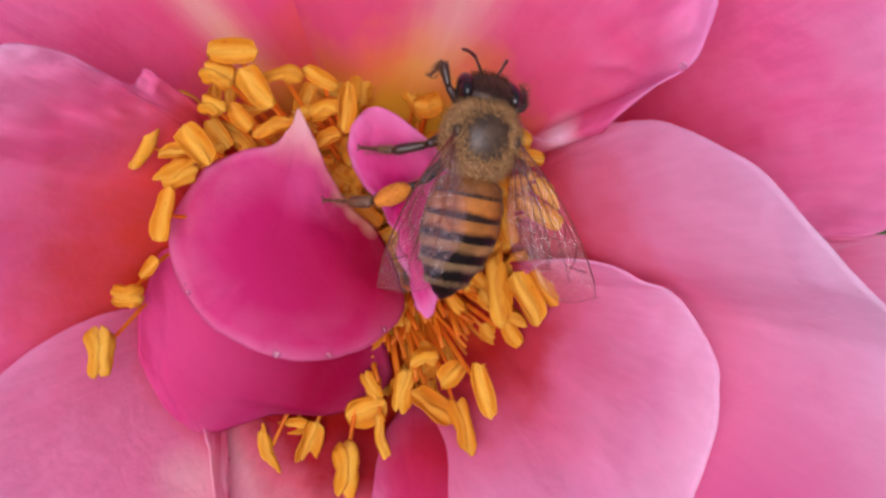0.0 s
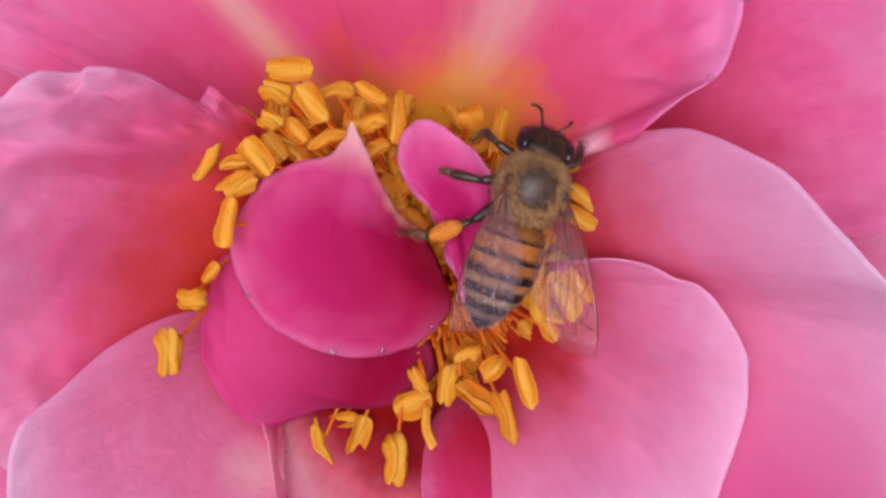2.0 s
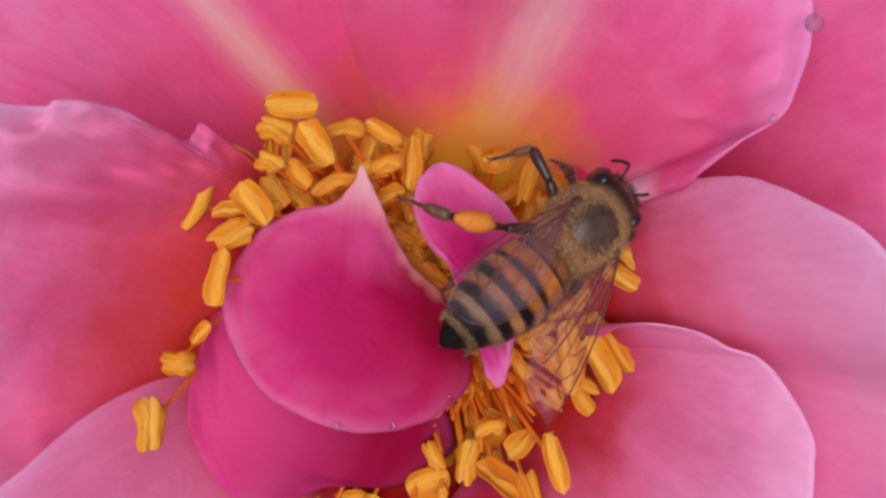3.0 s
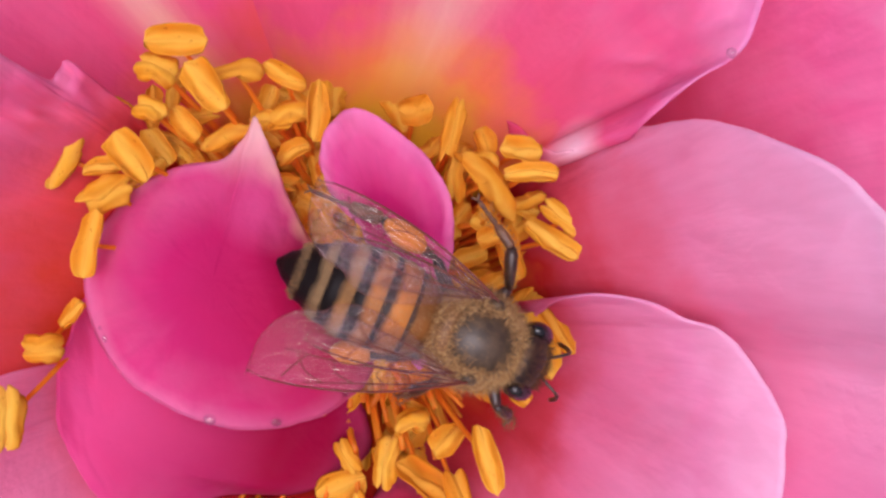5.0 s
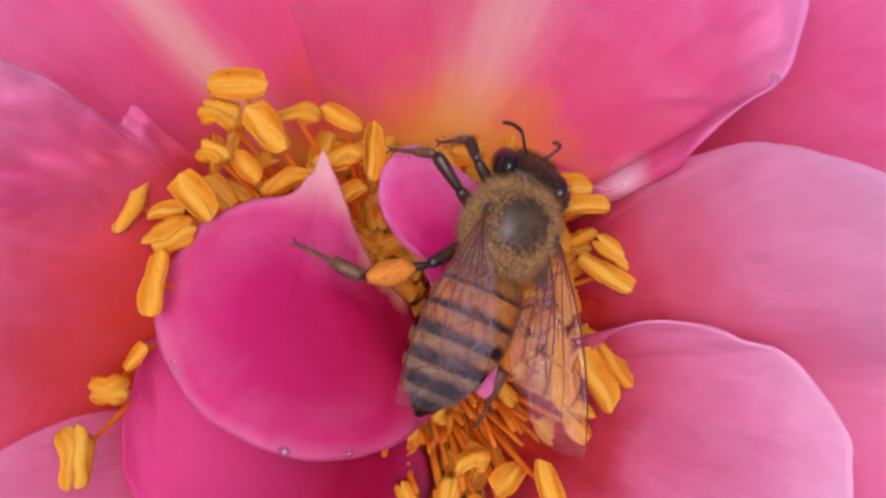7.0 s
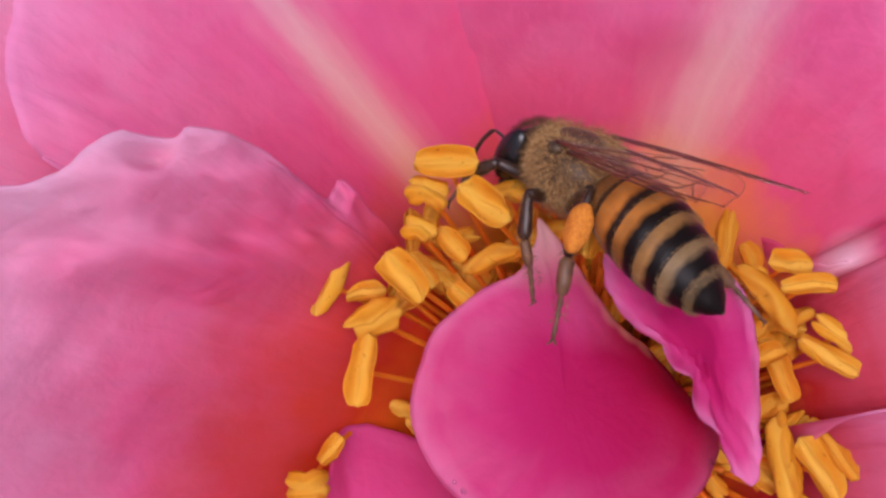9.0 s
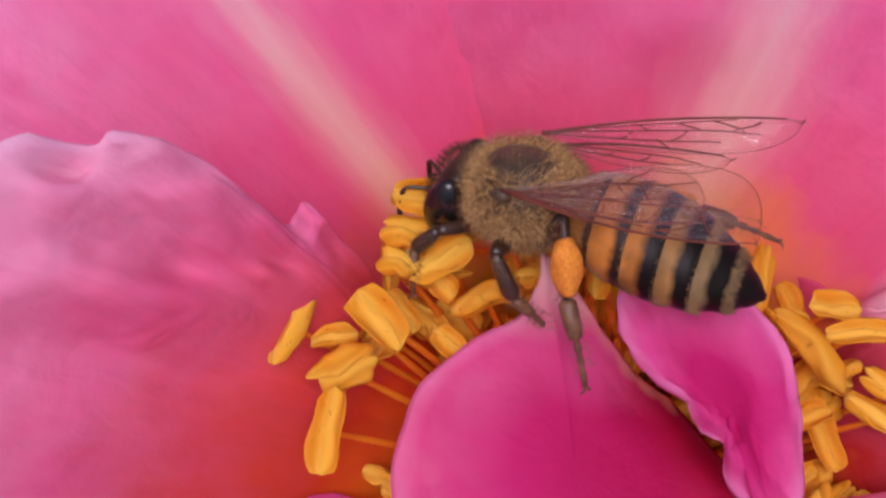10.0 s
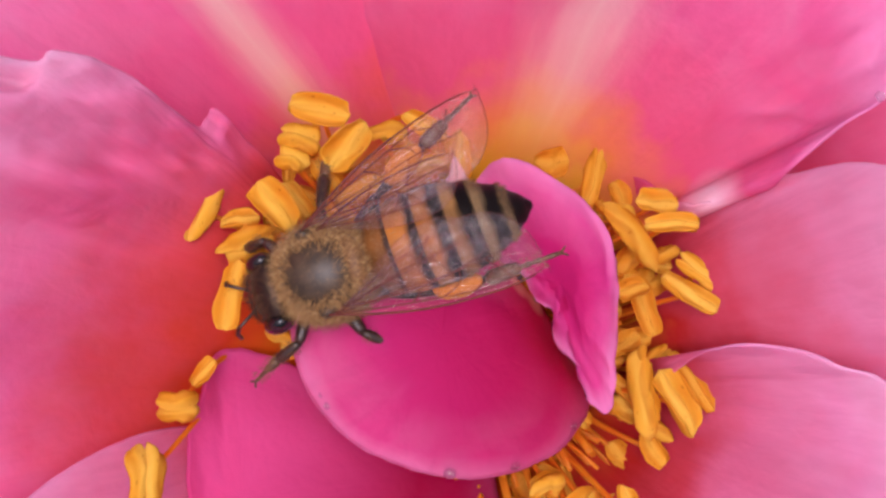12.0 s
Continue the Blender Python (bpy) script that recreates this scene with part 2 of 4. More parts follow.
LEG = simple("leg", [(0.3, (0.012, 0.006, 0.004)), (0.7, (0.05, 0.02, 0.010))], 2500, 0.35, 0.4, 0.00005).m
FOOT = simple("foot", [(0.3, (0.06, 0.022, 0.010)), (0.7, (0.16, 0.07, 0.03))], 2500, 0.5, 0.4, 0.00005).m
FUR = simple("fur", [(0.34, (0.13, 0.056, 0.016)), (0.5, (0.40, 0.21, 0.075)), (0.66, (0.70, 0.46, 0.21))], 7500, 0.75, spec=0.2).m
DARK_FUR = simple("dark_fur", [(0.3, (0.03, 0.012, 0.007)), (0.7, (0.13, 0.06, 0.03))], 900, 0.75, spec=0.2).m
PALE_FUR = simple("pale_fur", [(0.3, (0.18, 0.095, 0.035)), (0.7, (0.36, 0.22, 0.09))], 900, 0.75, spec=0.2).m
VEIN = simple("vein", [(0.3, (0.10, 0.02, 0.012)), (0.7, (0.20, 0.05, 0.03))], 900, 0.5, spec=0.2).m


def ring_material(name, front, back, cut, soft=0.1):
    """A ring of the abdomen: front colour, then a dark hind band from cut on, with fine cross grain."""
    a = Mat(name, 0.34)
    a.bsdf.inputs["Specular IOR Level"].default_value = 0.14
    sep = a.n("ShaderNodeSeparateXYZ")
    a.link(a.coords("UV"), sep.inputs[0])
    wob = a.n("ShaderNodeMath")
    wob.operation = "MULTIPLY_ADD"
    a.link(a.noise(1600.0, 3.0, a.coords("Object")), wob.inputs[0])
    wob.inputs[1].default_value = 0.3
    a.link(sep.outputs[1], wob.inputs[2])
    band = a.ramp(wob.outputs[0], [(cut + 0.15 - soft, (0, 0, 0)), (cut + 0.15 + soft, (1, 1, 1))])
    tone = a.ramp(a.noise(900.0, 4.0, a.coords("Object")), [(0.32, tuple(c * 0.55 for c in front)), (0.68, tuple(c * 1.05 for c in front))])
    a.link(a.mix(band, tone, back), a.bsdf.inputs["Base Color"])
    a.bump(a.noise(1.0, 3.0, a.mapped("UV", (160.0, 10.0, 1.0))), 0.35, 0.00004)
    return a.m


BLACK = (0.007, 0.004, 0.003)
RINGS = [ring_material("ring_a", (0.22, 0.08, 0.018), (0.04, 0.016, 0.008), 0.82), ring_material("ring_b", (0.46, 0.155, 0.022), (0.02, 0.009, 0.006), 0.68, 0.1),
         ring_material("ring_c", (0.46, 0.165, 0.027), BLACK, 0.54, 0.11), ring_material("ring_d", (0.34, 0.165, 0.048), BLACK, 0.48, 0.11),
         ring_material("ring_e", (0.26, 0.165, 0.075), BLACK, 0.44, 0.11), ring_material("ring_f", (0.13, 0.088, 0.045), BLACK, 0.24, 0.12)]
RING_LABELS = ["amber ring behind the waist", "amber ring with a thin dark band", "amber ring with a black band",
               "tan ring with a broad black band", "grey-tan ring with a broad black band", "black pointed tail ring"]

a = Mat("membrane", 0.28)
a.bsdf.inputs["Base Color"].default_value = (0.94, 0.82, 0.82, 1)
pleats = a.noise(1.0, 2.0, a.mapped("UV", (26.0, 3.0, 1.0)), 0.6)
creases = a.noise(900.0, 3.0, a.coords("Object"))
b = a.n("ShaderNodeBump", Strength=1.0, Distance=0.0006)
a.link(a.mix(0.35, pleats, creases), b.inputs["Height"])
sheen = a.n("ShaderNodeBsdfGlossy", Roughness=0.14)
sheen.inputs[0].default_value = (1.0, 0.93, 0.93, 1)
a.link(b.outputs[0], sheen.inputs["Normal"])
clear = a.n("ShaderNodeBsdfTransparent")
clear.inputs[0].default_value = (0.97, 0.92, 0.90, 1)
glossy = a.n("ShaderNodeMixShader")
glossy.inputs[0].default_value = 0.08
a.link(clear.outputs[0], glossy.inputs[1])
a.link(sheen.outputs[0], glossy.inputs[2])
mixed = a.n("ShaderNodeMixShader")
mixed.inputs[0].default_value = 0.018
a.link(glossy.outputs[0], mixed.inputs[1])
a.link(a.bsdf.outputs[0], mixed.inputs[2])
a.link(mixed.outputs[0], a.out.inputs[0])
MEMBRANE = a.m

a = Mat("water", 0.02)
a.bsdf.inputs["Transmission Weight"].default_value = 1.0
a.bsdf.inputs["IOR"].default_value = 1.33
a.bsdf.inputs["Specular IOR Level"].default_value = 0.8
WATER = a.m


# ---- making meshes ----
def mesh_of(name, bm, material, smooth=True):
    me = bpy.data.meshes.new(name)
    bmesh.ops.recalc_face_normals(bm, faces=bm.faces)
    bm.to_mesh(me)
    bm.free()
    me.materials.append(material)
    if smooth:
        me.polygons.foreach_set("use_smooth", [True] * len(me.polygons))
    return me


def part(name, bm, material, parent, label=""):
    ob = new(name, mesh_of(name, bm, material))
    ob.parent = parent
    return tagged(ob, label)


def spline(points, n, closed=False):
    """n points along a smooth curve through the given ones."""
    p = [Vector(q) for q in points]
    k = len(p)
    get = (lambda i: p[i % k]) if closed else (lambda i: p[min(max(i, 0), k - 1)])
    segs = k if closed else k - 1
    out = []
    for j in range(n):
        s = j * segs / (n if closed else n - 1)
        i = min(int(s), segs - 1)
        t = s - i
        a, b, c, d = get(i - 1), get(i), get(i + 1), get(i + 2)
        out.append(0.5 * (2 * b + (c - a) * t + (2 * a - 5 * b + 4 * c - d) * t * t + (3 * b - a - 3 * c + d) * t ** 3))
    return out


def grid_faces(bm, rows, closed=False, tone=None):
    uv = bm.loops.layers.uv.new("UVMap")
    nv, nu = len(rows), len(rows[0])
    for i in range(nv - 1):
        for j in range(nu if closed else nu - 1):
            k = (j + 1) % nu
            quad = [(i, j), (i, k), (i + 1, k), (i + 1, j)]
            vs = [rows[a][b] for a, b in quad]
            if len(set(vs)) < 3:
                continue
            f = bm.faces.new(list(dict.fromkeys(vs)))
            for loop in f.loops:
                a, b = next((q for q in quad if rows[q[0]][q[1]] is loop.vert))
                b = nu if (closed and b == 0 and j == nu - 1) else b
                loop[uv].uv = (b / (nu if closed else nu - 1), tone[a][b] if tone else a / (nv - 1))


def petal(name, rim, base0, base1, sag, material, parent, label, wrinkle=0.25, curl=0.0, thick=0.1, seed=0.0, dents=(), heart=None, crinkle=0.0):
    """A petal that sweeps from its claw (base0 to base1) out to its rim, bellied by sag, with soft wrinkles that grow outwards."""
    bm = bmesh.new()
    edge = spline(rim, 120)
    b0, b1 = Vector(base0), Vector(base1)
    rows, tone = [], []
    nv = 56
    heart = Vector(heart) if heart else (b0 + b1) / 2
    reach = max((r - heart).length for r in edge)
    for i in range(nv + 1):
        v = i / nv
        row, shade = [], []
        for j, r in enumerate(edge):
            u = j / (len(edge) - 1)
            b = b0.lerp(b1, u)
            c = b.lerp(r, 0.55) + Vector((0, 0, sag))
            p = b * (1 - v) ** 2 + c * 2 * v * (1 - v) + r * v * v
            q = Vector((u * 9, v * 4, seed))
            lift = wrinkle * v * (noise.noise(q) + 0.5 * noise.noise(q * 2.7) + 0.35 * v * noise.noise(Vector((u * 34, v * 3, seed + 5))))
            p += (r - b).normalized() * v ** 8 * (0.07 * noise.noise(Vector((u * 26, seed, 3))) + 0.03 * noise.noise(Vector((u * 70, seed, 7))))
            lift -= curl * max(0.0, v - 0.85) ** 2 / 0.0225
            if crinkle:
                f = max(0.0, v - 0.55) / 0.45
                lift += crinkle * f * (1 - 2 * abs(noise.noise(p * 0.55 + Vector((seed, 0, 0)))) + 0.6 * noise.noise(p * 1.3))
            for x, y, wide, deep in dents:
                lift -= 1.8 * deep * math.exp(-((p.x - x) ** 2 * 0.5 + (p.y - y) ** 2 * 2.2) / wide ** 2)
            row.append(bm.verts.new(p + Vector((0, 0, lift))))
            d = (p - heart).length / reach
            shade.append(min(1.0, 0.82 * d + 0.26 * v ** 4 * min(1.0, 1.5 * d)))
        rows.append(row)
        tone.append(shade)
    grid_faces(bm, rows, False, tone)
    bmesh.ops.scale(bm, vec=(MM, MM, MM), verts=bm.verts)
    ob = part(name, bm, material, parent, label)
    s = ob.modifiers.new("thickness", "SOLIDIFY")
    s.thickness, s.offset = thick * MM, -1
    return ob


def shell(name, rim, dome, material, parent, label, peak=(0, 0), wrinkle=0.15, thick=0.12, seed=0.0, drop=0.0):
    """A curled inner petal: a domed patch inside a closed rim, whose crown lies peak off the rim's middle."""
    bm = bmesh.new()
    edge = spline(rim, 96, True)
    mid = sum(edge, Vector()) / len(edge) + Vector((*peak, 0))
    rows = []
    nv = 30
    for i in range(nv + 1):
        v = i / nv
        row = []
        for j, r in enumerate(edge):
            u = j / len(edge)
            p = mid.lerp(r, v)
            p.z = mid.z + (r.z - mid.z) * v ** 3 + dome * (1 - v ** 2.4)
            a = u * math.tau
            p += (r - mid).normalized() * v ** 8 * (0.10 * noise.noise(Vector((math.cos(a) * 4, math.sin(a) * 4, seed))) + 0.05 * noise.noise(Vector((math.cos(a) * 12, math.sin(a) * 12, seed))))
            q = Vector((math.cos(a) * 2 * v, math.sin(a) * 2 * v, seed))
            p.z += wrinkle * (noise.noise(q * 1.4) + 0.5 * v * noise.noise(q * 3.0))
            row.append(bm.verts.new(p))
        rows.append(row)
    for j in range(1, len(rows[0])):
        bm.verts.remove(rows[0][j])
        rows[0][j] = rows[0][0]
    grid_faces(bm, rows, True)
    bmesh.ops.scale(bm, vec=(MM, MM, MM), verts=bm.verts)
    ob = part(name, bm, material, parent, label)
    s = ob.modifiers.new("thickness", "SOLIDIFY")
    s.thickness, s.offset = thick * MM, -1
    return ob


# ---- the flower ----
rose = tagged(new("rose"), "open pink rose with wavy petals and orange-yellow stamens", "flower")
rose.location = (0, 0, LIFT)

petal("petal", [(-8.6, 6.8, -3.5), (-9.3, 6.9, 0.2), (-10.0, 7.55, 2.6), (-10.4, 7.5, 3.0), (-10.8, 6.85, 3.6), (-12.3, 7.5, 6.5), (-13.6, 7.8, 8.0), (-15.0, 7.5, 9.0), (-16.6, 7.3, 9.8), (-18.7, 5.9, 10.2), (-21.6, 5.0, 10.6), (-24.0, 1.2, 9.0), (-25.7, -4.1, 4.5), (-24.1, -7.8, 2.5), (-22.4, -8.9, 1.0), (-22.0, -10.6, 0.0), (-19.2, -13.9, -3.0)],
      (-3, 2, -8), (-3, -2, -8), -0.5, PALE, rose, "pale pink petal with a crinkled, rolled edge", 0.5, seed=1, curl=0.1, crinkle=0.55,
      dents=[(-14, 5.6, 1, 0.48), (-14.2, 4.5, 1, -0.42), (-15.9, 7, 0.6, 0.48), (-15.8, 6.2, 0.7, -0.36), (-17.6, 5.4, 0.9, 0.36), (-18.2, 3.9, 0.9, -0.30), (-19.2, 4.6, 0.9, 0.42), (-11.1, 6, 0.6, 0.42), (-11.4, 5.3, 0.6, -0.30), (-13.2, 3, 1.2, 0.27), (-16.2, 3.2, 1.1, 0.30), (-12.4, 4.6, 0.6, -0.24), (-16.5, 1.5, 1.4, -0.24), (-14.8, -0.5, 1.2, 0.18), (-10.2, 4.5, 2.2, 0.8)])
petal("petal", [(-10.9, -3.2, -4.0), (-13.4, -3.6, -1.0), (-15.8, -5.0, 1.5), (-17.5, -6.8, 3.5), (-18.9, -8.2, 5.0), (-19.6, -10.4, 5.0), (-19.3, -13.1, 5.0), (-17.2, -16.9, 4.0), (-11.5, -18.6, 2.0), (-7.5, -16.3, 0.0), (-8.0, -13.1, -1.6), (-8.4, -10.8, -2.4), (-8.8, -9.5, -3.0), (-9.3, -8.5, -4.0)],
      (-7, -3.2, -7.4), (-8.9, -7.0, -6.4), -0.8, BLUSH, rose, "pale pink petal with a smooth rim", 0.3, seed=2, heart=(-3, -2, -7.5))
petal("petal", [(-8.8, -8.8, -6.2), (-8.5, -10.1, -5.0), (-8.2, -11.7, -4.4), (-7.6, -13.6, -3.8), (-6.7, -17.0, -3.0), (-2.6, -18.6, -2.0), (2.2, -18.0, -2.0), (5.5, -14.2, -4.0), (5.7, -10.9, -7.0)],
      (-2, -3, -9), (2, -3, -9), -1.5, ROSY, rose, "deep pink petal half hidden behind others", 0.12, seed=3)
petal("petal", [(6.7, -5.4, -6.5), (6.8, -2.6, -4.0), (7.4, -1.4, -1.5), (8.7, -0.9, 0.5), (10.8, -1.2, 1.5), (12.1, -1.9, 2.0), (13.4, -2.4, 2.5), (14.6, -4.0, 3.0), (15.3, -5.9, 3.5), (15.5, -8.8, 2.0), (14.8, -11.9, 0.6), (13.7, -15.4, -1.0), (9.4, -17.5, 0.0), (4.1, -16.8, -2.0), (1.8, -14.4, -5.0)],
      (3, -1, -7.5), (2, -3, -7.5), -1.5, SHELL, rose, "pale pink rounded petal with a smooth rim", 0.3, seed=4, dents=[(12.2, -5.8, 0.45, 0.22), (9.5, -9.0, 0.8, 0.2)])
petal("petal", [(6.9, 5.8, -4.6), (9.1, 6.0, -1.9), (10.9, 5.4, 1.3), (12.6, 5.2, 3.8), (14.2, 4.2, 6.2), (16.1, 2.7, 7.8), (17.8, 0.6, 8.7), (19.9, -1.9, 9.0), (23.7, -5.4, 7.0), (24.4, -10.9, 6.5), (23.1, -15.7, 5.0), (20.3, -20.6, 3.0), (14.9, -22.5, -1.0)],
      (3, 2, -8), (3, -2, -8), -1.6, BROAD, rose, "broad pale pink petal with a smooth rim", 0.3, seed=5,
      dents=[(18.2, -3.5, 0.42, -0.2), (18.9, -2.0, 0.42, -0.2), (19.8, -5.0, 0.42, -0.2), (17.4, -4.5, 0.42, -0.2), (19.5, -3.5, 0.42, -0.2), (16.7, -2.5, 0.42, -0.2)])
petal("petal", [(-3.2, 7.3, -7.0), (-4.0, 10.6, -5.2), (-5.0, 13.7, -3.2), (-6.3, 17.6, 0.3), (-1.5, 18.9, 5.0), (5.6, 19.2, 4.0), (12.0, 17.6, 3.5), (15.0, 14.2, 3.5), (15.3, 11.2, 3.5), (14.4, 8.1, 3.2), (12.4, 6.7, 3.0), (10.8, 5.4, 1.9), (10.3, 5.0, 0.2), (9.1, 4.8, -0.6), (8.0, 4.7, -1.2), (7.4, 5.0, -1.8), (6.8, 5.8, -2.8), (5.9, 6.9, -4.5)],
      (-2, 3, -7.6), (3, 2.5, -7.6), -1.2, STREAK_B, rose, "pink petal with a faint yellow streak", 0.35, seed=6, crinkle=0.34,
      dents=[(10.8, 7.6, 0.9, -0.4), (11.6, 8.3, 0.8, 0.4), (12.6, 7.6, 0.6, 0.4), (14.0, 9.4, 0.6, 0.35), (13.0, 10.0, 1.0, -0.3), (2.0, 14.0, 1.2, -0.3)])
petal("petal", [(-10.7, 6.2, -5.0), (-15.5, 6.2, -1.0), (-19.9, 8.4, 2.0), (-21.0, 9.3, 3.0), (-21.5, 11.0, 4.0), (-21.6, 13.4, 4.0), (-20.3, 17.9, 4.0), (-14.4, 20.9, 3.0), (-6.0, 21.0, 2.5), (0.1, 16.5, 0.0), (2.0, 9.3, -5.6)],
      (-3, 2.5, -8.4), (0, 3, -8.2), -0.9, STREAK_A, rose, "deep pink petal with a pale cream streak", 0.3, seed=7, crinkle=0.2)
petal("petal", [(-17.7, 7.7, -4.0), (-22.3, 7.4, 0.0), (-25.0, 7.1, 2.0), (-27.6, 9.6, 4.0), (-27.0, 15.7, 4.0), (-22.9, 19.3, 3.0), (-17.1, 19.6, -2.0)],
      (-3, 2.5, -9.5), (-2, 3, -9.5), -1.5, PALE, rose, "pale pink outer petal", 0.3, seed=8)
petal("petal", [(10.6, 6.4, -6.0), (11.4, 17.5, -1.0), (18.0, 19.7, 2.0), (24.5, 17.6, 3.0), (27.2, 10.6, 3.0), (27.3, 3.7, 2.0), (23.5, 0.4, 1.0), (20.1, 0.2, -1.0)],
      (2, 3, -9.5), (3, 2, -9.5), -1.5, DEEP, rose, "deep pink outer petal", 0.4, seed=9, crinkle=0.4)
petal("petal", [(20.9, -1.6, -5.0), (23.1, -0.4, -3.0), (26.1, 0.1, -2.0), (29.7, -3.5, -2.0), (28.3, -10.4, -2.0), (20.9, -16.7, -5.0)],
      (3, 1, -10.5), (3, -2, -10.5), -1.5, PALE, rose, "pink outer petal behind the others", 0.3, seed=10)
petal("petal", [(-22.2, -6.3, -8.0), (-28.0, -7.9, -5.0), (-30.4, -12.5, -4.0), (-27.6, -17.8, -4.0), (-21.3, -20.0, -5.0), (-12.0, -22.2, -6.0), (-3.4, -19.6, -8.0)],
      (-3, -1, -10.5), (-2, -3, -10.5), -1.5, DEEP, rose, "deep pink outer petal behind the others", 0.3, seed=11)
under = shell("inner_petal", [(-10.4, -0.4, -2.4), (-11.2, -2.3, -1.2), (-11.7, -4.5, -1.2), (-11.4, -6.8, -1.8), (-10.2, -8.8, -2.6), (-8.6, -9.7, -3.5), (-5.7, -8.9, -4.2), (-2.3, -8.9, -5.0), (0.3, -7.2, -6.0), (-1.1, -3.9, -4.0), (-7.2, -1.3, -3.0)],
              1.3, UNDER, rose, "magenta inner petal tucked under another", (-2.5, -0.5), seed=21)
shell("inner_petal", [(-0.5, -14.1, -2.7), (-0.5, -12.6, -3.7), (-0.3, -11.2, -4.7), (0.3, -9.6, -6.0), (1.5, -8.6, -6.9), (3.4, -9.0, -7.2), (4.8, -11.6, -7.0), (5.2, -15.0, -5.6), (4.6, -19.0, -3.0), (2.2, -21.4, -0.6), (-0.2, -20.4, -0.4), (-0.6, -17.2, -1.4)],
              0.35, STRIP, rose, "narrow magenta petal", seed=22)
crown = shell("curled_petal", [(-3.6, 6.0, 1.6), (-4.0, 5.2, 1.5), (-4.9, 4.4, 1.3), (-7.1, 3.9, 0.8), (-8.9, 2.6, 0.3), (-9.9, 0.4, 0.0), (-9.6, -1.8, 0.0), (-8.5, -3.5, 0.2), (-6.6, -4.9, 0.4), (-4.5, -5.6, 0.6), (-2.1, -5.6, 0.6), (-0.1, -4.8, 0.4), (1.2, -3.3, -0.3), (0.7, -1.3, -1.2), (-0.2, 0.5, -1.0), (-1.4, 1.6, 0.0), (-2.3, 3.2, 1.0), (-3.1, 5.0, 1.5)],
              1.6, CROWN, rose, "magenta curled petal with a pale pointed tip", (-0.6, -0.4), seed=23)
side = shell("curled_petal", [(0.2, 6.0, 2.0), (-0.8, 5.8, 1.5), (-1.3, 4.9, 1.0), (-1.15, 3.6, 0.9), (-0.55, 2.5, 0.9), (0.2, 1.75, 1.1), (0.45, 0.9, 0.9), (1.0, 0.2, 1.2), (1.0, -0.8, 0.9), (1.55, -1.7, 1.25), (1.7, -2.9, 0.95), (2.3, -3.7, 1.1), (2.7, -3.0, 1.0), (2.95, -1.6, 0.9), (3.4, 0.0, 0.8), (3.55, 1.5, 1.0), (3.3, 3.3, 1.3), (1.9, 4.9, 1.8)],
             0.45, INNER, rose, "small magenta folded petal with a wavy edge", wrinkle=0.42, seed=24)


def tube(bm, points, radii, sides=8, cap=True):
    """A round tube along points."""
    rings = []
    for i, p in enumerate(points):
        a, b = points[max(i - 1, 0)], points[min(i + 1, len(points) - 1)]
        z = (b - a).normalized()
        x = z.orthogonal().normalized() if not rings else (last - z * last.dot(z)).normalized()
        last = x
        y = z.cross(x)
        rings.append([bm.verts.new(p + (x * math.cos(k * math.tau / sides) + y * math.sin(k * math.tau / sides)) * radii[i]) for k in range(sides)])
    for r, s in zip(rings, rings[1:]):
        for k in range(sides):
            bm.faces.new((r[k], r[(k + 1) % sides], s[(k + 1) % sides], s[k]))
    if cap:
        bm.faces.new(rings[0][::-1])
        bm.faces.new(rings[-1])


def blob(bm, centre, radii, turn=(0, 0, 0), seg=16, rings=10, shape=None):
    """An ellipsoid, whose unit points shape may move."""
    made = bmesh.ops.create_uvsphere(bm, u_segments=seg, v_segments=rings, radius=1)["verts"]
    e = Euler([radians(a) for a in turn]).to_matrix()
    for v in made:
        p = v.co.copy()
        if shape:
            p = shape(p)
        v.co = e @ Vector((p.x * radii[0], p.y * radii[1], p.z * radii[2])) + Vector(centre)
    return made


# receptacle, calyx and stem hold the flower up
bm = bmesh.new()
blob(bm, (0, 0, -9.6), (5.2, 5.2, 2.6))
for v in bm.verts:
    v.co += Vector((0, 0, 0.25 * noise.noise(v.co * 1.3)))
bmesh.ops.scale(bm, vec=(MM,) * 3, verts=bm.verts)
part("receptacle", bm, HEART, rose, "orange-brown heart of the flower")
bm = bmesh.new()
tube(bm, [Vector((0.4 * math.sin(k * 0.9), 0.5 * math.cos(k * 0.7) - 0.5, -11 - k * 22)) * MM for k in range(21)], [0.0016] * 21, 10)
part("stem", bm, GREEN, rose, "green rose stem")


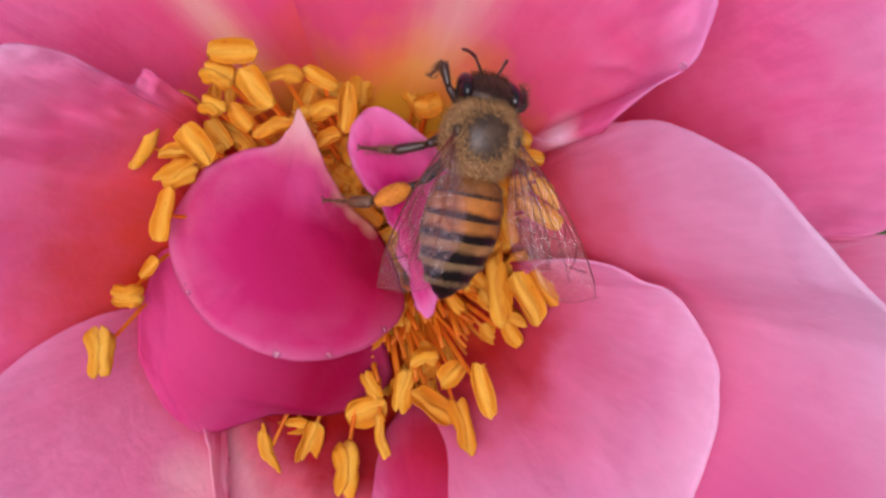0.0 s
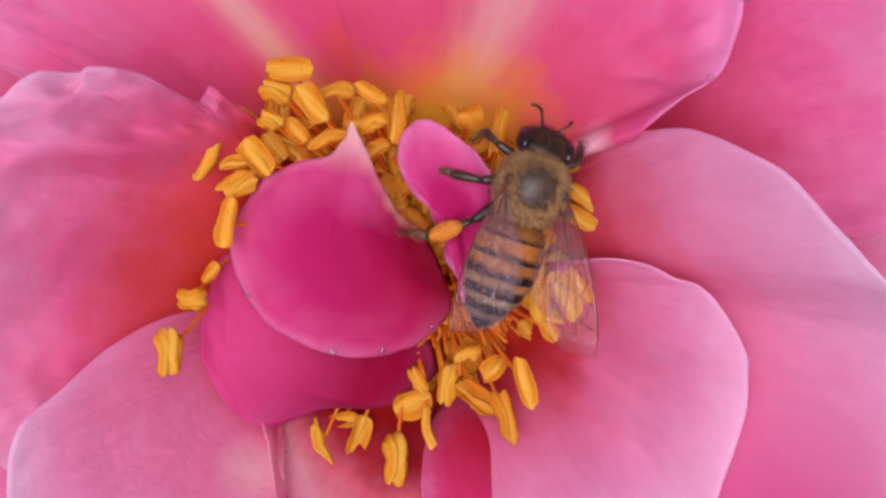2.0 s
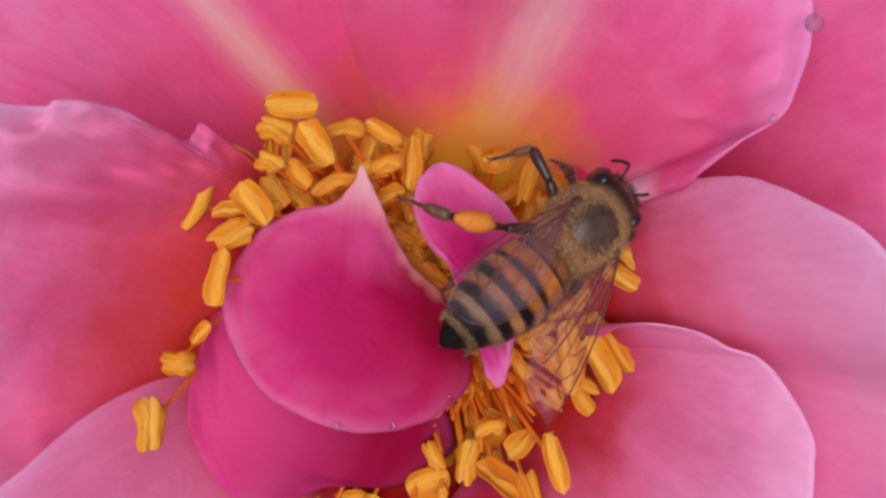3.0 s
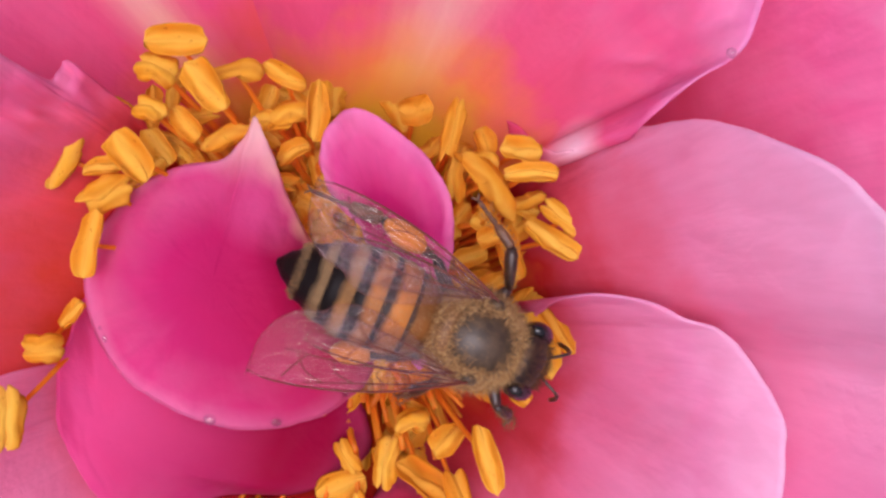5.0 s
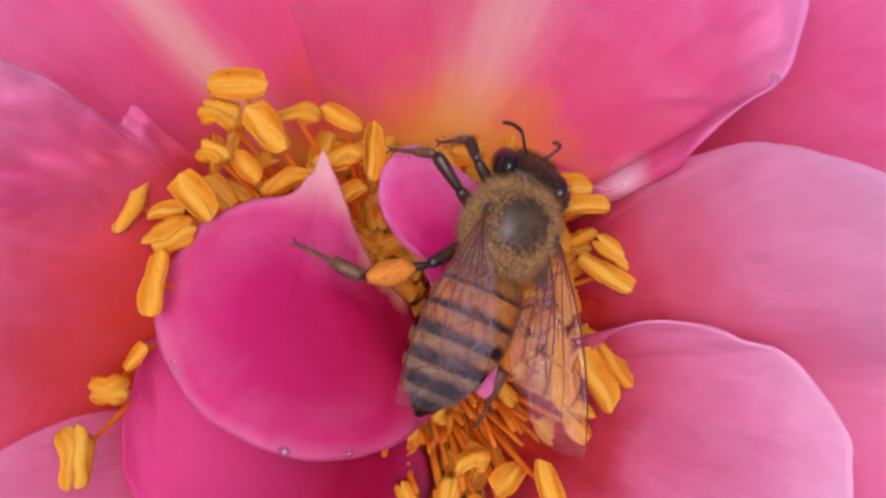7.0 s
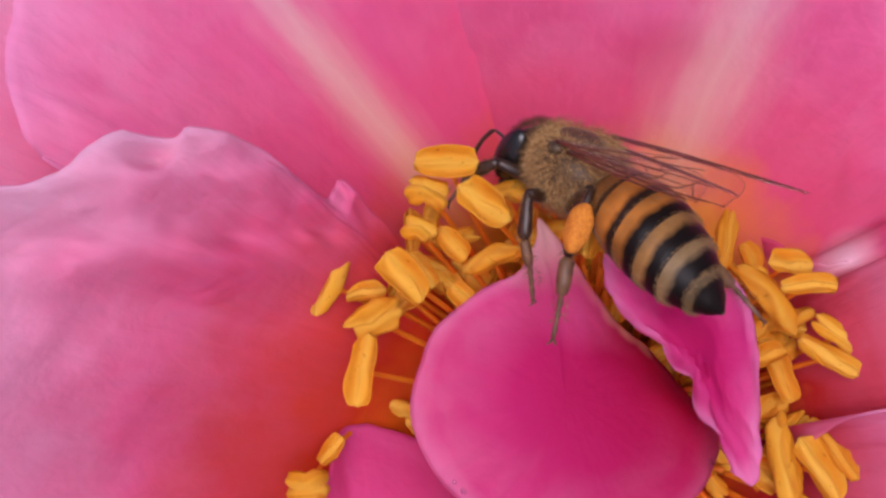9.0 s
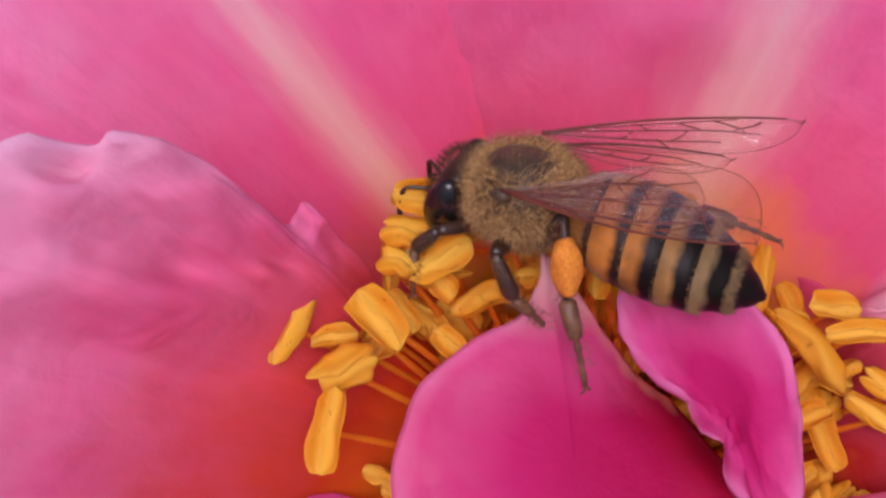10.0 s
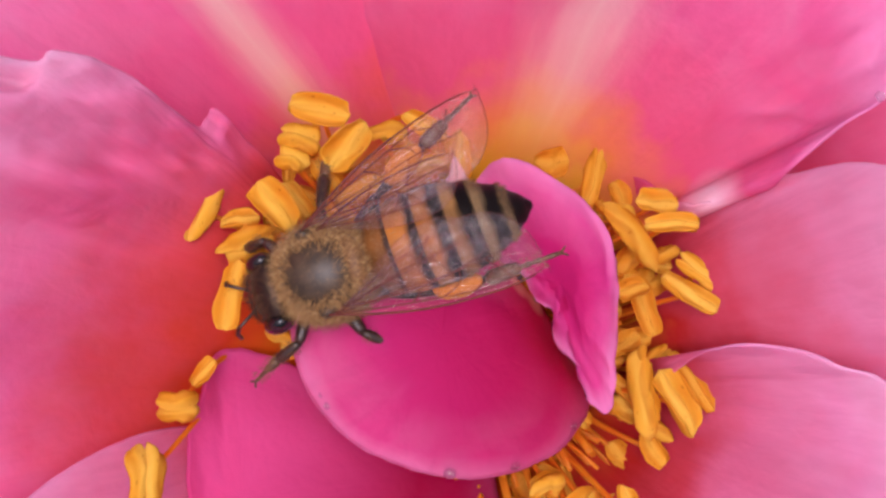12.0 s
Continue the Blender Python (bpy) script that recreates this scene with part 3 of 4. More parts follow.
# stamens: an anther of two pollen sacs on a thin filament
def sac(bm, rnd, run, radii, flat, seam):
    """One pollen sac along run: a soft pod with a seam where it has split open."""
    sides, n = 18, 17
    uv = bm.loops.layers.uv.verify()
    pts = spline(run, n)
    rings = []
    for i, p in enumerate(pts):
        s = i / (n - 1)
        way = (pts[min(i + 1, n - 1)] - pts[max(i - 1, 0)]).normalized()
        out = Vector((0, 0, 1)).cross(way).normalized()
        up = way.cross(out)
        end = max(0.0, 1 - abs(2 * s - 1) ** 4.5) ** 0.5
        f = s * (len(radii) - 1)
        k = min(int(f), len(radii) - 2)
        r = (radii[k] + (radii[k + 1] - radii[k]) * (f - k)) * (0.16 + 0.84 * end)
        ring = []
        for j in range(sides):
            a = j * math.tau / sides
            gap = abs((a - seam + math.pi) % math.tau - math.pi)
            lip = abs(gap - 0.62)
            q = r * (1 - 0.28 * end * math.exp(-(gap / 0.24) ** 2) + 0.10 * end * math.exp(-(lip / 0.25) ** 2))
            ring.append(bm.verts.new(p + out * q * math.cos(a) + up * q * flat * math.sin(a)))
        rings.append(ring)
    bm.verts.index_update()
    for i, (a, b) in enumerate(zip(rings, rings[1:])):
        for j in range(sides):
            f = bm.faces.new((a[j], a[(j + 1) % sides], b[(j + 1) % sides], b[j]))
            for loop, (jj, ii) in zip(f.loops, ((j, i), (j + 1, i), (j + 1, i + 1), (j, i + 1))):
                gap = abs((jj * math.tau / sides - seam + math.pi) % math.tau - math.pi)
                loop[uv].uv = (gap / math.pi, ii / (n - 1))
    for ring in (rings[0][::-1], rings[-1]):
        for loop in bm.faces.new(ring).loops:
            loop[uv].uv = (0.3, 0.0)


def plate(bm, rnd, arch):
    """An anther split open: a thin oval plate with raised rims and a low ridge between two troughs."""
    uv = bm.loops.layers.uv.verify()
    nu, nv = 19, 17
    blunt, skew, lift, twist = rnd.uniform(2.6, 4.2), rnd.uniform(-0.18, 0.18), rnd.uniform(0.16, 0.30), rnd.uniform(-0.5, 0.5)
    side_lift = rnd.uniform(0.5, 1.2)

    def at(i, j, low):
        s, y = -1 + 2 * i / (nu - 1), -1 + 2 * j / (nv - 1)
        w = 0.5 * (max(0.0, 1 - abs(s) ** blunt) ** 0.55 * (1 + skew * s) + 0.04)
        edge = max(0.0, 1 - abs(s) ** 6)
        z = (lift * abs(y) ** 3.0 * (side_lift if y > 0 else 1.0) + 0.13 * math.exp(-(y / 0.22) ** 2)) * edge + arch * s * s
        z -= low * (0.20 - 0.10 * abs(y) ** 4) * (0.35 + 0.65 * edge)
        p = Vector((0.5 * s, w * y + 0.10 * skew * math.sin(2.6 * s), z))
        return Matrix.Rotation(twist * s * 0.6, 3, "X") @ p
    sheets = [[[bm.verts.new(at(i, j, low)) for j in range(nv)] for i in range(nu)] for low in (0, 1)]

    def face(verts, spots):
        f = bm.faces.new(verts)
        for loop, j in zip(f.loops, spots):
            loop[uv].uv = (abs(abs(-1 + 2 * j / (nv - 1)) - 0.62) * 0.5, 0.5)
    for i in range(nu - 1):
        for j in range(nv - 1):
            for sheet in sheets:
                face((sheet[i][j], sheet[i + 1][j], sheet[i + 1][j + 1], sheet[i][j + 1]), (j, j, j + 1, j + 1))
    top, low = sheets
    loop_at = [(i, 0) for i in range(nu)] + [(nu - 1, j) for j in range(1, nv)] + [(i, nv - 1) for i in range(nu - 2, -1, -1)] + [(0, j) for j in range(nv - 2, 0, -1)]
    for (a, b), (c, d) in zip(loop_at, loop_at[1:] + loop_at[:1]):
        face((top[a][b], top[c][d], low[c][d], low[a][b]), (0, 0, 0, 0))


def anther_mesh(k):
    """An anther: two sacs lying close, two that part at their ends, or a curled one seen from its side."""
    rnd = random.Random(k)
    bm = bmesh.new()
    arch = rnd.uniform(-0.30, 0.05)
    if k % 5 in (0, 2, 4) and k != 17:
        plate(bm, rnd, arch)
    elif k % 5 == 1 or k == 17:
        for s in (-1, 1):
            w, part_a, part_b = rnd.uniform(0.24, 0.30), rnd.uniform(0.16, 0.30), rnd.uniform(0.22, 0.40)
            sac(bm, rnd, [(-0.5 + rnd.uniform(0, 0.1), s * part_a, arch), (-0.25, s * 0.20, 0), (0.0, s * 0.17, 0.05), (0.25, s * 0.21, 0), (0.5 - rnd.uniform(0, 0.18), s * part_b, arch)],
                [w * 0.8, w, w * 0.95, w * 1.1, w * 0.8], 0.8, math.pi / 2 - s * rnd.uniform(0.1, 0.8))
    else:
        bend = rnd.choice((-1, 1)) * rnd.uniform(0.12, 0.30)
        w = rnd.uniform(0.30, 0.38)
        sac(bm, rnd, [(-0.5, bend * 1.1, 0.12), (-0.3, bend * 0.2, 0.05), (0.0, -bend * 0.5, 0), (0.25, -bend * 0.1, 0), (0.5, bend * 0.9, arch)],
            [w * 0.55, w * 0.8, w, w * 1.1, w * 0.8], 0.75, math.pi / 2 + rnd.uniform(-0.7, 0.7))
        sac(bm, rnd, [(-0.42, bend * 1.1 + 0.12, -0.12), (0.0, -bend * 0.4 + 0.14, -0.2), (0.4, bend * 0.8 + 0.10, arch - 0.2)], [w * 0.5, w * 0.9, w * 0.7], 0.7, 0.4)
        blob(bm, (-0.5, bend * 1.2, 0.14), (0.10, 0.14, 0.16), (0, 0, 0), 10, 7)
    if k % 5 == 1 or k == 17:
        blob(bm, (0, 0, -0.04), (0.40, 0.24, 0.13), (0, 0, 0), 12, 8)
    for v in bm.verts:
        q = v.co * 2.6 + Vector((k * 3, 0, 0))
        v.co += Vector((0.13 * noise.noise(q), 0.14 * noise.noise(q * 0.8 + Vector((0, 9, 0))) + 0.02 * noise.noise(q * 2.3 + Vector((0, 4, 0))), 0.16 * noise.noise(q * 0.8 + Vector((0, 0, 9))) + 0.03 * noise.noise(q * 2.6)))
    return mesh_of("anther", bm, ANTHER)


ANTHERS = [anther_mesh(k) for k in range(24)]


def stamen(x, y, z, heading, length, width, k, root=None):
    """A stamen whose anther lies at x, y, z, its long axis turned by heading."""
    rnd = random.Random(k * 7 + 1)
    tip = Vector((x, y, z - 0.3))
    far = math.hypot(x, y) or 1.0
    bend = 1.6 if root is None and far > 4 else 0.2
    root = Vector(root) if root else Vector((x / far * min(far, 3.4), y / far * min(far, 3.4), -8.2))
    mid = root.lerp(tip, 0.55) + Vector((rnd.uniform(-0.5, 0.5), rnd.uniform(-0.5, 0.5), bend))
    bm = bmesh.new()
    pts = [(root * (1 - s) ** 2 + mid * 2 * s * (1 - s) + tip * s * s) * MM for s in (i / 9 for i in range(10))]
    tube(bm, pts, [(0.16 - 0.008 * i) * MM for i in range(10)], 6)
    stalk = part("stamen", bm, FILAMENT, rose)
    if k < len(PUSHED_TO):
        pushed.append((stalk, Vector((x, y, z)), PUSHED_TO[k]))
    an = new("anther", ANTHERS[k % len(ANTHERS)])
    an.parent = stalk
    an.matrix_basis = Matrix.Translation(Vector((x, y, z)) * MM) @ Euler((radians(rnd.uniform(-30, 30)), 0, radians(heading))).to_matrix().to_4x4() \
        @ Matrix.Diagonal((length * 0.96 * MM, width * rnd.uniform(0.85, 1.15) * MM, width * rnd.uniform(0.85, 1.1) * MM, 1))


# where the bee, walking over them, shoves the first four anthers
PUSHED_TO = [(-6.6, 8.1, 1.2, -12), (-7.3, 7.0, 1.3, 8), (-5.6, 6.6, 1.5, 100), (-4.3, 7.2, 0.9, 0)]
pushed = []
WEST = [(-6.5, 8.5, 2.5, 0, 2.6, 1.2), (-7.2, 7.5, 2.2, -20, 1.5, 1.2), (-5.5, 6.9, 2.0, -50, 2.3, 1.3), (-4.4, 7.5, 1.5, 5, 1.8, 1.0), (-2.7, 7.5, 1.0, -30, 2.0, 0.8), (-1.5, 6.1, 1.0, 85, 2.4, 0.8), (-7.6, 6.1, 1.5, -20, 1.3, 1.0), (-6.4, 5.7, 1.0, -50, 1.6, 0.9), (-10.8, 4.4, 0.9, 65, 2.5, 1.0), (-8.2, 4.3, 2.2, -50, 2.4, 1.1), (-9.6, 4.1, 0.6, 10, 1.5, 0.7), (-9.3, 3.0, 1.2, 25, 2.0, 1.3), (-9.8, 1.1, 1.8, 80, 2.6, 0.9), (-2.5, 6.1, 0.3, 10, 1.6, 1.0), (-2.5, 4.8, -0.5, 30, 1.5, 0.9), (-11.1, -1.4, -1.0, 50, 1.4, 0.7)]
SOUTH = [(-11.9, -2.7, 0.0, 0, 1.5, 1.4), (-12.8, -5.2, 1.6, 92, 2.5, 1.35), (-6.0, -11.1, -5.5, -70, 2.6, 1.1), (-4.0, -10.6, -6.0, 70, 2.5, 1.0), (-4.8, -9.7, -6.3, 0, 1.8, 0.9), (-1.9, -11.6, -4.0, 88, 2.6, 1.6), (-1.0, -8.7, -5.0, 20, 2.4, 1.3), (-0.1, -10.2, -4.6, -75, 2.5, 0.9), (-2.4, -6.8, -4.6, 85, 1.7, 0.9), (1.0, -7.6, -4.4, 80, 2.2, 1.2), (2.5, -8.4, -3.8, -35, 2.7, 1.3), (2.1, -6.0, -3.8, 15, 1.4, 1.1), (3.5, -6.7, -3.6, 45, 1.8, 1.3), (5.0, -7.3, -1.6, -75, 2.9, 1.0), (4.0, -9.3, -3.0, -75, 3.1, 1.0)]
EAST = [(6.5, -4.7, -4.0, -60, 1.7, 0.9), (5.7, -2.5, -2.0, -82, 3.2, 1.2), (7.2, -2.9, -2.3, -60, 3.2, 1.2), (7.9, -2.1, -2.6, -55, 2.9, 1.1), (3.7, 5.5, 0.3, 75, 2.4, 1.0), (2.3, 6.4, -0.6, 10, 1.4, 1.1), (5.0, 3.4, 0.3, -55, 2.8, 1.2), (6.7, 3.8, 0.2, 0, 2.3, 0.9), (7.7, 1.3, -1.6, -35, 2.8, 1.2), (8.4, 2.1, -1.9, -38, 2.4, 0.8), (6.2, 1.8, -3.0, 45, 1.7, 1.2), (2.9, 5.0, -1.5, 35, 1.4, 0.8), (6.1, 0.9, -2.5, -75, 2.5, 0.9), (5.7, -0.4, -3.0, 12, 1.6, 0.8), (3.9, 4.0, -1.2, 80, 2.0, 1.0)]
for k, row in enumerate(WEST + SOUTH + EAST):
    stamen(*row, k, (-9.2, 0.5, -5.5) if 14 < k < 18 else None)
rnd = random.Random(9)
k = 60
for n in range(44):
    x, y = rnd.uniform(-3.5, 7.0), rnd.uniform(-9.0, -3.5)
    stamen(x, y, -6.1 - rnd.uniform(0, 1.6) + 0.12 * x, rnd.uniform(40, 140), rnd.uniform(1.2, 2.3), rnd.uniform(0.6, 1.0), k)
    k += 1
for n in range(30):
    west = n < 18
    x, y = (rnd.uniform(-9.0, -3.0), rnd.uniform(3.6, 7.8)) if west else (rnd.uniform(2.4, 7.0), rnd.uniform(1.0, 6.0))
    stamen(x, y, rnd.uniform(-1.6, 0.2) - (0 if west else 1.2), math.degrees(math.atan2(y, x)) + rnd.uniform(-70, 70), rnd.uniform(1.3, 2.1), rnd.uniform(0.7, 1.0), k)
    k += 1
rnd = random.Random(12)
for n in range(16):
    x = rnd.uniform(-2.6, 0.2)
    y = rnd.uniform(1.0, 5.5)
    stamen(x, y, -2.4 - rnd.uniform(0, 1.6), rnd.uniform(20, 160), rnd.uniform(1.4, 2.1), rnd.uniform(0.8, 1.1), k)
    k += 1
rnd = random.Random(5)
for n in range(150):
    a = rnd.uniform(0, math.tau)
    r = rnd.uniform(0.6, 8.2)
    x, y = r * math.cos(a) - 0.6, r * math.sin(a) - 0.4
    deep = -2.8 - rnd.uniform(0, 2.6) - (1.4 if y < -4 else 0)
    if y < -6.5 and x < -3:
        continue
    stamen(x, y, deep, math.degrees(a) + rnd.uniform(-50, 50), rnd.uniform(1.3, 2.0), rnd.uniform(0.7, 1.1), k)
    k += 1

# the thicket of bare filaments round the heart
bm = bmesh.new()
rnd = random.Random(31)
for n in range(420):
    a, r = rnd.uniform(0, math.tau), rnd.uniform(0.5, 3.6)
    out = rnd.uniform(1.2, 2.3) if math.sin(a) < 0.3 else rnd.uniform(1.1, 1.9)
    root = Vector((r * math.cos(a), r * math.sin(a), -7.6))
    tip = Vector((r * out * math.cos(a + rnd.uniform(-0.3, 0.3)) - 0.3, r * out * math.sin(a + rnd.uniform(-0.3, 0.3)) - 0.4, rnd.uniform(-5.6, -3.4)))
    mid = root.lerp(tip, 0.5) + Vector((rnd.uniform(-0.5, 0.5), rnd.uniform(-0.5, 0.5), rnd.uniform(0.3, 1.2)))
    thin = rnd.uniform(0.11, 0.19)
    tube(bm, [(root * (1 - q) ** 2 + mid * 2 * q * (1 - q) + tip * q * q) * MM for q in (0, 0.2, 0.4, 0.6, 0.8, 1.0)], [thin * f * MM for f in (1.1, 1.0, 1.0, 0.95, 0.9, 0.75)], 5)
for n in range(300):
    a, r = rnd.uniform(0.18, 0.98) * math.pi, rnd.uniform(2.2, 3.6)
    far = rnd.uniform(4.2, 5.6 + 2.0 * max(0.0, -math.cos(a)))
    b = a + rnd.uniform(-0.25, 0.25)
    root = Vector((r * math.cos(a), r * math.sin(a), -7.6))
    tip = Vector((far * math.cos(b) - 0.4, far * math.sin(b), rnd.uniform(-4.0, -1.6)))
    mid = root.lerp(tip, 0.5) + Vector((0, 0, rnd.uniform(0.6, 1.6)))
    thin = rnd.uniform(0.11, 0.17)
    tube(bm, [(root * (1 - q) ** 2 + mid * 2 * q * (1 - q) + tip * q * q) * MM for q in (0, 0.2, 0.4, 0.6, 0.8, 1.0)], [thin * f * MM for f in (1.1, 1.0, 1.0, 0.95, 0.9, 0.75)], 5)
tagged(part("filament_bed", bm, FILAMENT, rose, "dense orange stamen threads"), kind="stuff")


# ---- the honeybee: x ahead, y to its left, z up, in millimetres from the thorax ----
bee = tagged(new("honeybee"), "honeybee with striped amber abdomen and orange pollen loads", "bee")


def bee_part(name, bm, material, parent=None, label=""):
    bmesh.ops.scale(bm, vec=(MM,) * 3, verts=bm.verts)
    return part(name, bm, material, parent or bee, label)


def hairs(bm, place, count, length, width, seed, back=0.5):
    """Fine tapering hairs; place(rnd) gives a root and the way it grows, or None."""
    rnd = random.Random(seed)
    for _ in range(count):
        got = place(rnd)
        if got is None:
            continue
        p, n = got
        way = (n + Vector((-back, 0, 0)) + Vector((rnd.gauss(0, 0.25), rnd.gauss(0, 0.25), rnd.gauss(0, 0.25)))).normalized()
        s = way.orthogonal().normalized()
        s = (Matrix.Rotation(rnd.uniform(0, math.tau), 3, way) @ s) * width
        c = way.cross(s)
        tip = p + way * length * rnd.uniform(0.6, 1.2)
        v = [bm.verts.new(q) for q in (p + s, p - s * 0.5 + c, p - s * 0.5 - c, tip)]
        for f in ((0, 1, 3), (1, 2, 3), (2, 0, 3)):
            bm.faces.new([v[i] for i in f])


def on_ellipsoid(centre, radii, keep=lambda n: True):
    def place(rnd):
        d = Vector((rnd.gauss(0, 1), rnd.gauss(0, 1), rnd.gauss(0, 1))).normalized()
        if not keep(d):
            return None
        p = Vector((d.x * radii[0], d.y * radii[1], d.z * radii[2]))
        n = Vector((d.x / radii[0], d.y / radii[1], d.z / radii[2])).normalized()
        return p + Vector(centre), n
    return place


# thorax
bm = bmesh.new()
blob(bm, (0, 0, 0), (1.75, 1.55, 1.38), (0, 0, 0), 28, 18)
for s in (-1, 1):
    blob(bm, (0.15, s * 1.38, 0.85), (0.32, 0.22, 0.24), (0, 0, 0), 12, 8)
blob(bm, (-1.6, 0, -0.2), (0.5, 0.75, 0.7), (0, 0, 0), 14, 10)
thorax = bee_part("thorax", bm, THORAX, None, "dark thorax with tan fur")
bm = bmesh.new()
blob(bm, (-1.12, 0, 0.70), (0.52, 0.98, 0.45), (0, 20, 0), 18, 12)
bee_part("scutellum", bm, SCUTELLUM, thorax, "amber-brown hind plate of the thorax")
bm = bmesh.new()
bald = lambda d: not (d.z > 0.35 and (d.x - 0.12) ** 2 + d.y ** 2 < 0.33 + 0.12 * noise.noise(d * 5) + 0.22 * noise.noise(d * 45))
hairs(bm, on_ellipsoid((0, 0, 0), (1.75, 1.55, 1.38), bald), 15000, 0.55, 0.007, 1, 0.3)
hairs(bm, on_ellipsoid((0, 0, 0), (1.72, 1.5, 1.36), lambda d: d.z > 0.3), 2600, 0.18, 0.005, 2, 0.5)
hairs(bm, on_ellipsoid((-1.15, 0, 0.62), (0.55, 1.0, 0.45), lambda d: d.z > 0), 500, 0.5, 0.014, 3, 0.4)
tagged(bee_part("thorax_fur", bm, FUR, None, "tan fuzzy hairs"), kind="stuff")

# head
bm = bmesh.new()
wedge = lambda p: Vector((p.x, p.y * (1.0 + 0.28 * p.z), p.z))
blob(bm, (2.12, 0, -0.68), (0.74, 1.30, 1.42), (0, -14, 0), 22, 16, wedge)
blob(bm, (2.55, 0, -2.1), (0.35, 0.5, 0.6), (0, -10, 0), 12, 8)
head = bee_part("head", bm, HEAD, None, "dark brown head")
for s in (-1, 1):
    bm = bmesh.new()
    blob(bm, (2.18, s * 1.00, -0.52), (0.60, 0.46, 1.16), (s * -10, -14, s * 12), 18, 14)
    bee_part("compound_eye", bm, EYE, head, "glossy black eye")
bm = bmesh.new()
hairs(bm, on_ellipsoid((2.12, 0, -0.68), (0.74, 1.27, 1.42), lambda d: abs(d.y) < 0.66), 2600, 0.34, 0.010, 4, -0.2)
tagged(bee_part("head_fur", bm, DARK_FUR, head, "short brown hairs"), kind="stuff")
antennae = []
for s in (-1, 1):
    bm = bmesh.new()
    pts = spline([(0, 0, 0), (0.45, s * 0.30, 0.25), (0.85, s * 0.55, 0.38)], 6) + spline([(1.0, s * 0.62, 0.26), (1.25, s * 0.78, -0.35), (1.35, s * 0.9, -1.15)], 8)
    tube(bm, [p * 0.9 for p in pts], [0.06] * 5 + [0.055] + [0.085] * 7 + [0.06], 8)
    an = bee_part("antenna", bm, CHITIN, None, "dark elbowed antenna")
    an.location = (2.72 * MM, s * 0.25 * MM, -0.65 * MM)
    antennae.append(an)

# abdomen: overlapping rings, each with a black hind band
def girth(s):
    keys = [(0, 0.95), (0.08, 1.45), (0.25, 1.72), (0.45, 1.78), (0.65, 1.55), (0.82, 1.08), (0.93, 0.55), (1.0, 0.10)]
    for (a, p), (b, q) in zip(keys, keys[1:]):
        if s <= b:
            f = (s - a) / (b - a)
            return p + (q - p) * (f * f * (3 - 2 * f) * 0.5 + f * 0.5)
    return 0.1


def spine(s):
    return Vector((-1.55 - 5.95 * s, 0, -0.1 - 1.15 * s ** 1.4))


abdomen = new("abdomen")
abdomen.parent = bee
CUTS = (0.0, 0.155, 0.33, 0.50, 0.665, 0.82, 1.0)
for i, (a, b) in enumerate(zip(CUTS, CUTS[1:])):
    bm = bmesh.new()
    rows = []
    for m in range(9):
        s = a + (min(b + 0.025, 1.0) - a) * m / 8
        c, g = spine(s), girth(s) * (1 + 0.022 * (m / 8) - 0.015)
        if m == 8 and i < 5:
            g *= 0.975
        rows.append([bm.verts.new(c + Vector((0, g * math.sin(k * math.tau / 36), g * 0.86 * math.cos(k * math.tau / 36)))) for k in range(36)])
    grid_faces(bm, rows, True)
    if i == 5:
        bm.faces.new(rows[-1])
    if i == 0:
        bm.faces.new(rows[0])
    bee_part("abdomen_segment", bm, RINGS[i], abdomen, RING_LABELS[i])
bm = bmesh.new()
def on_abdomen(rnd):
    i, a = rnd.randrange(6), rnd.uniform(0, math.tau)
    s = CUTS[i] + (CUTS[i + 1] - CUTS[i]) * rnd.uniform(0.0, (0.9, 0.6, 0.45, 0.4, 0.35, 0.3)[i])
    g = girth(s)
    n = Vector((-0.9, math.sin(a), math.cos(a)))
    return spine(s) + Vector((0, g * math.sin(a), g * 0.86 * math.cos(a))), n.normalized()
hairs(bm, on_abdomen, 5200, 0.17, 0.006, 6, 1.2)
tagged(bee_part("abdomen_fur", bm, PALE_FUR, abdomen, "short pale hairs"), kind="stuff")


# wings: a clear membrane with raised veins; x runs back along the wing, y out to its leading edge
def wing_half(s, length, wide, hind):
    """Leading and trailing edge at s along the wing."""
    lead = wide * (0.16 * math.sin(math.pi * min(s * 1.05, 1)) + 0.10 * s)
    full = wide * (0.10 + 0.90 * math.sin(math.pi * min(1.0, 0.5 * (s / 0.72))) ** 1.2) * math.sqrt(max(0.0, 1 - max(0.0, (s - 0.72) / 0.28) ** 3.2))
    return lead * math.sqrt(max(0.0, 1 - max(0.0, (s - 0.8) / 0.2) ** 3)), -(full - 0.12 * wide) + 0.0


def pleat(u, f):
    """Height of the corrugated wing at u along it and f across."""
    return 0.07 * math.sin(f * 16.8 + u * 2) * (1 - 0.5 * u) + 0.035 * math.sin(f * 41 + u * 5) * (1 - u) + 0.11 * math.sin(u * 2.6) * f


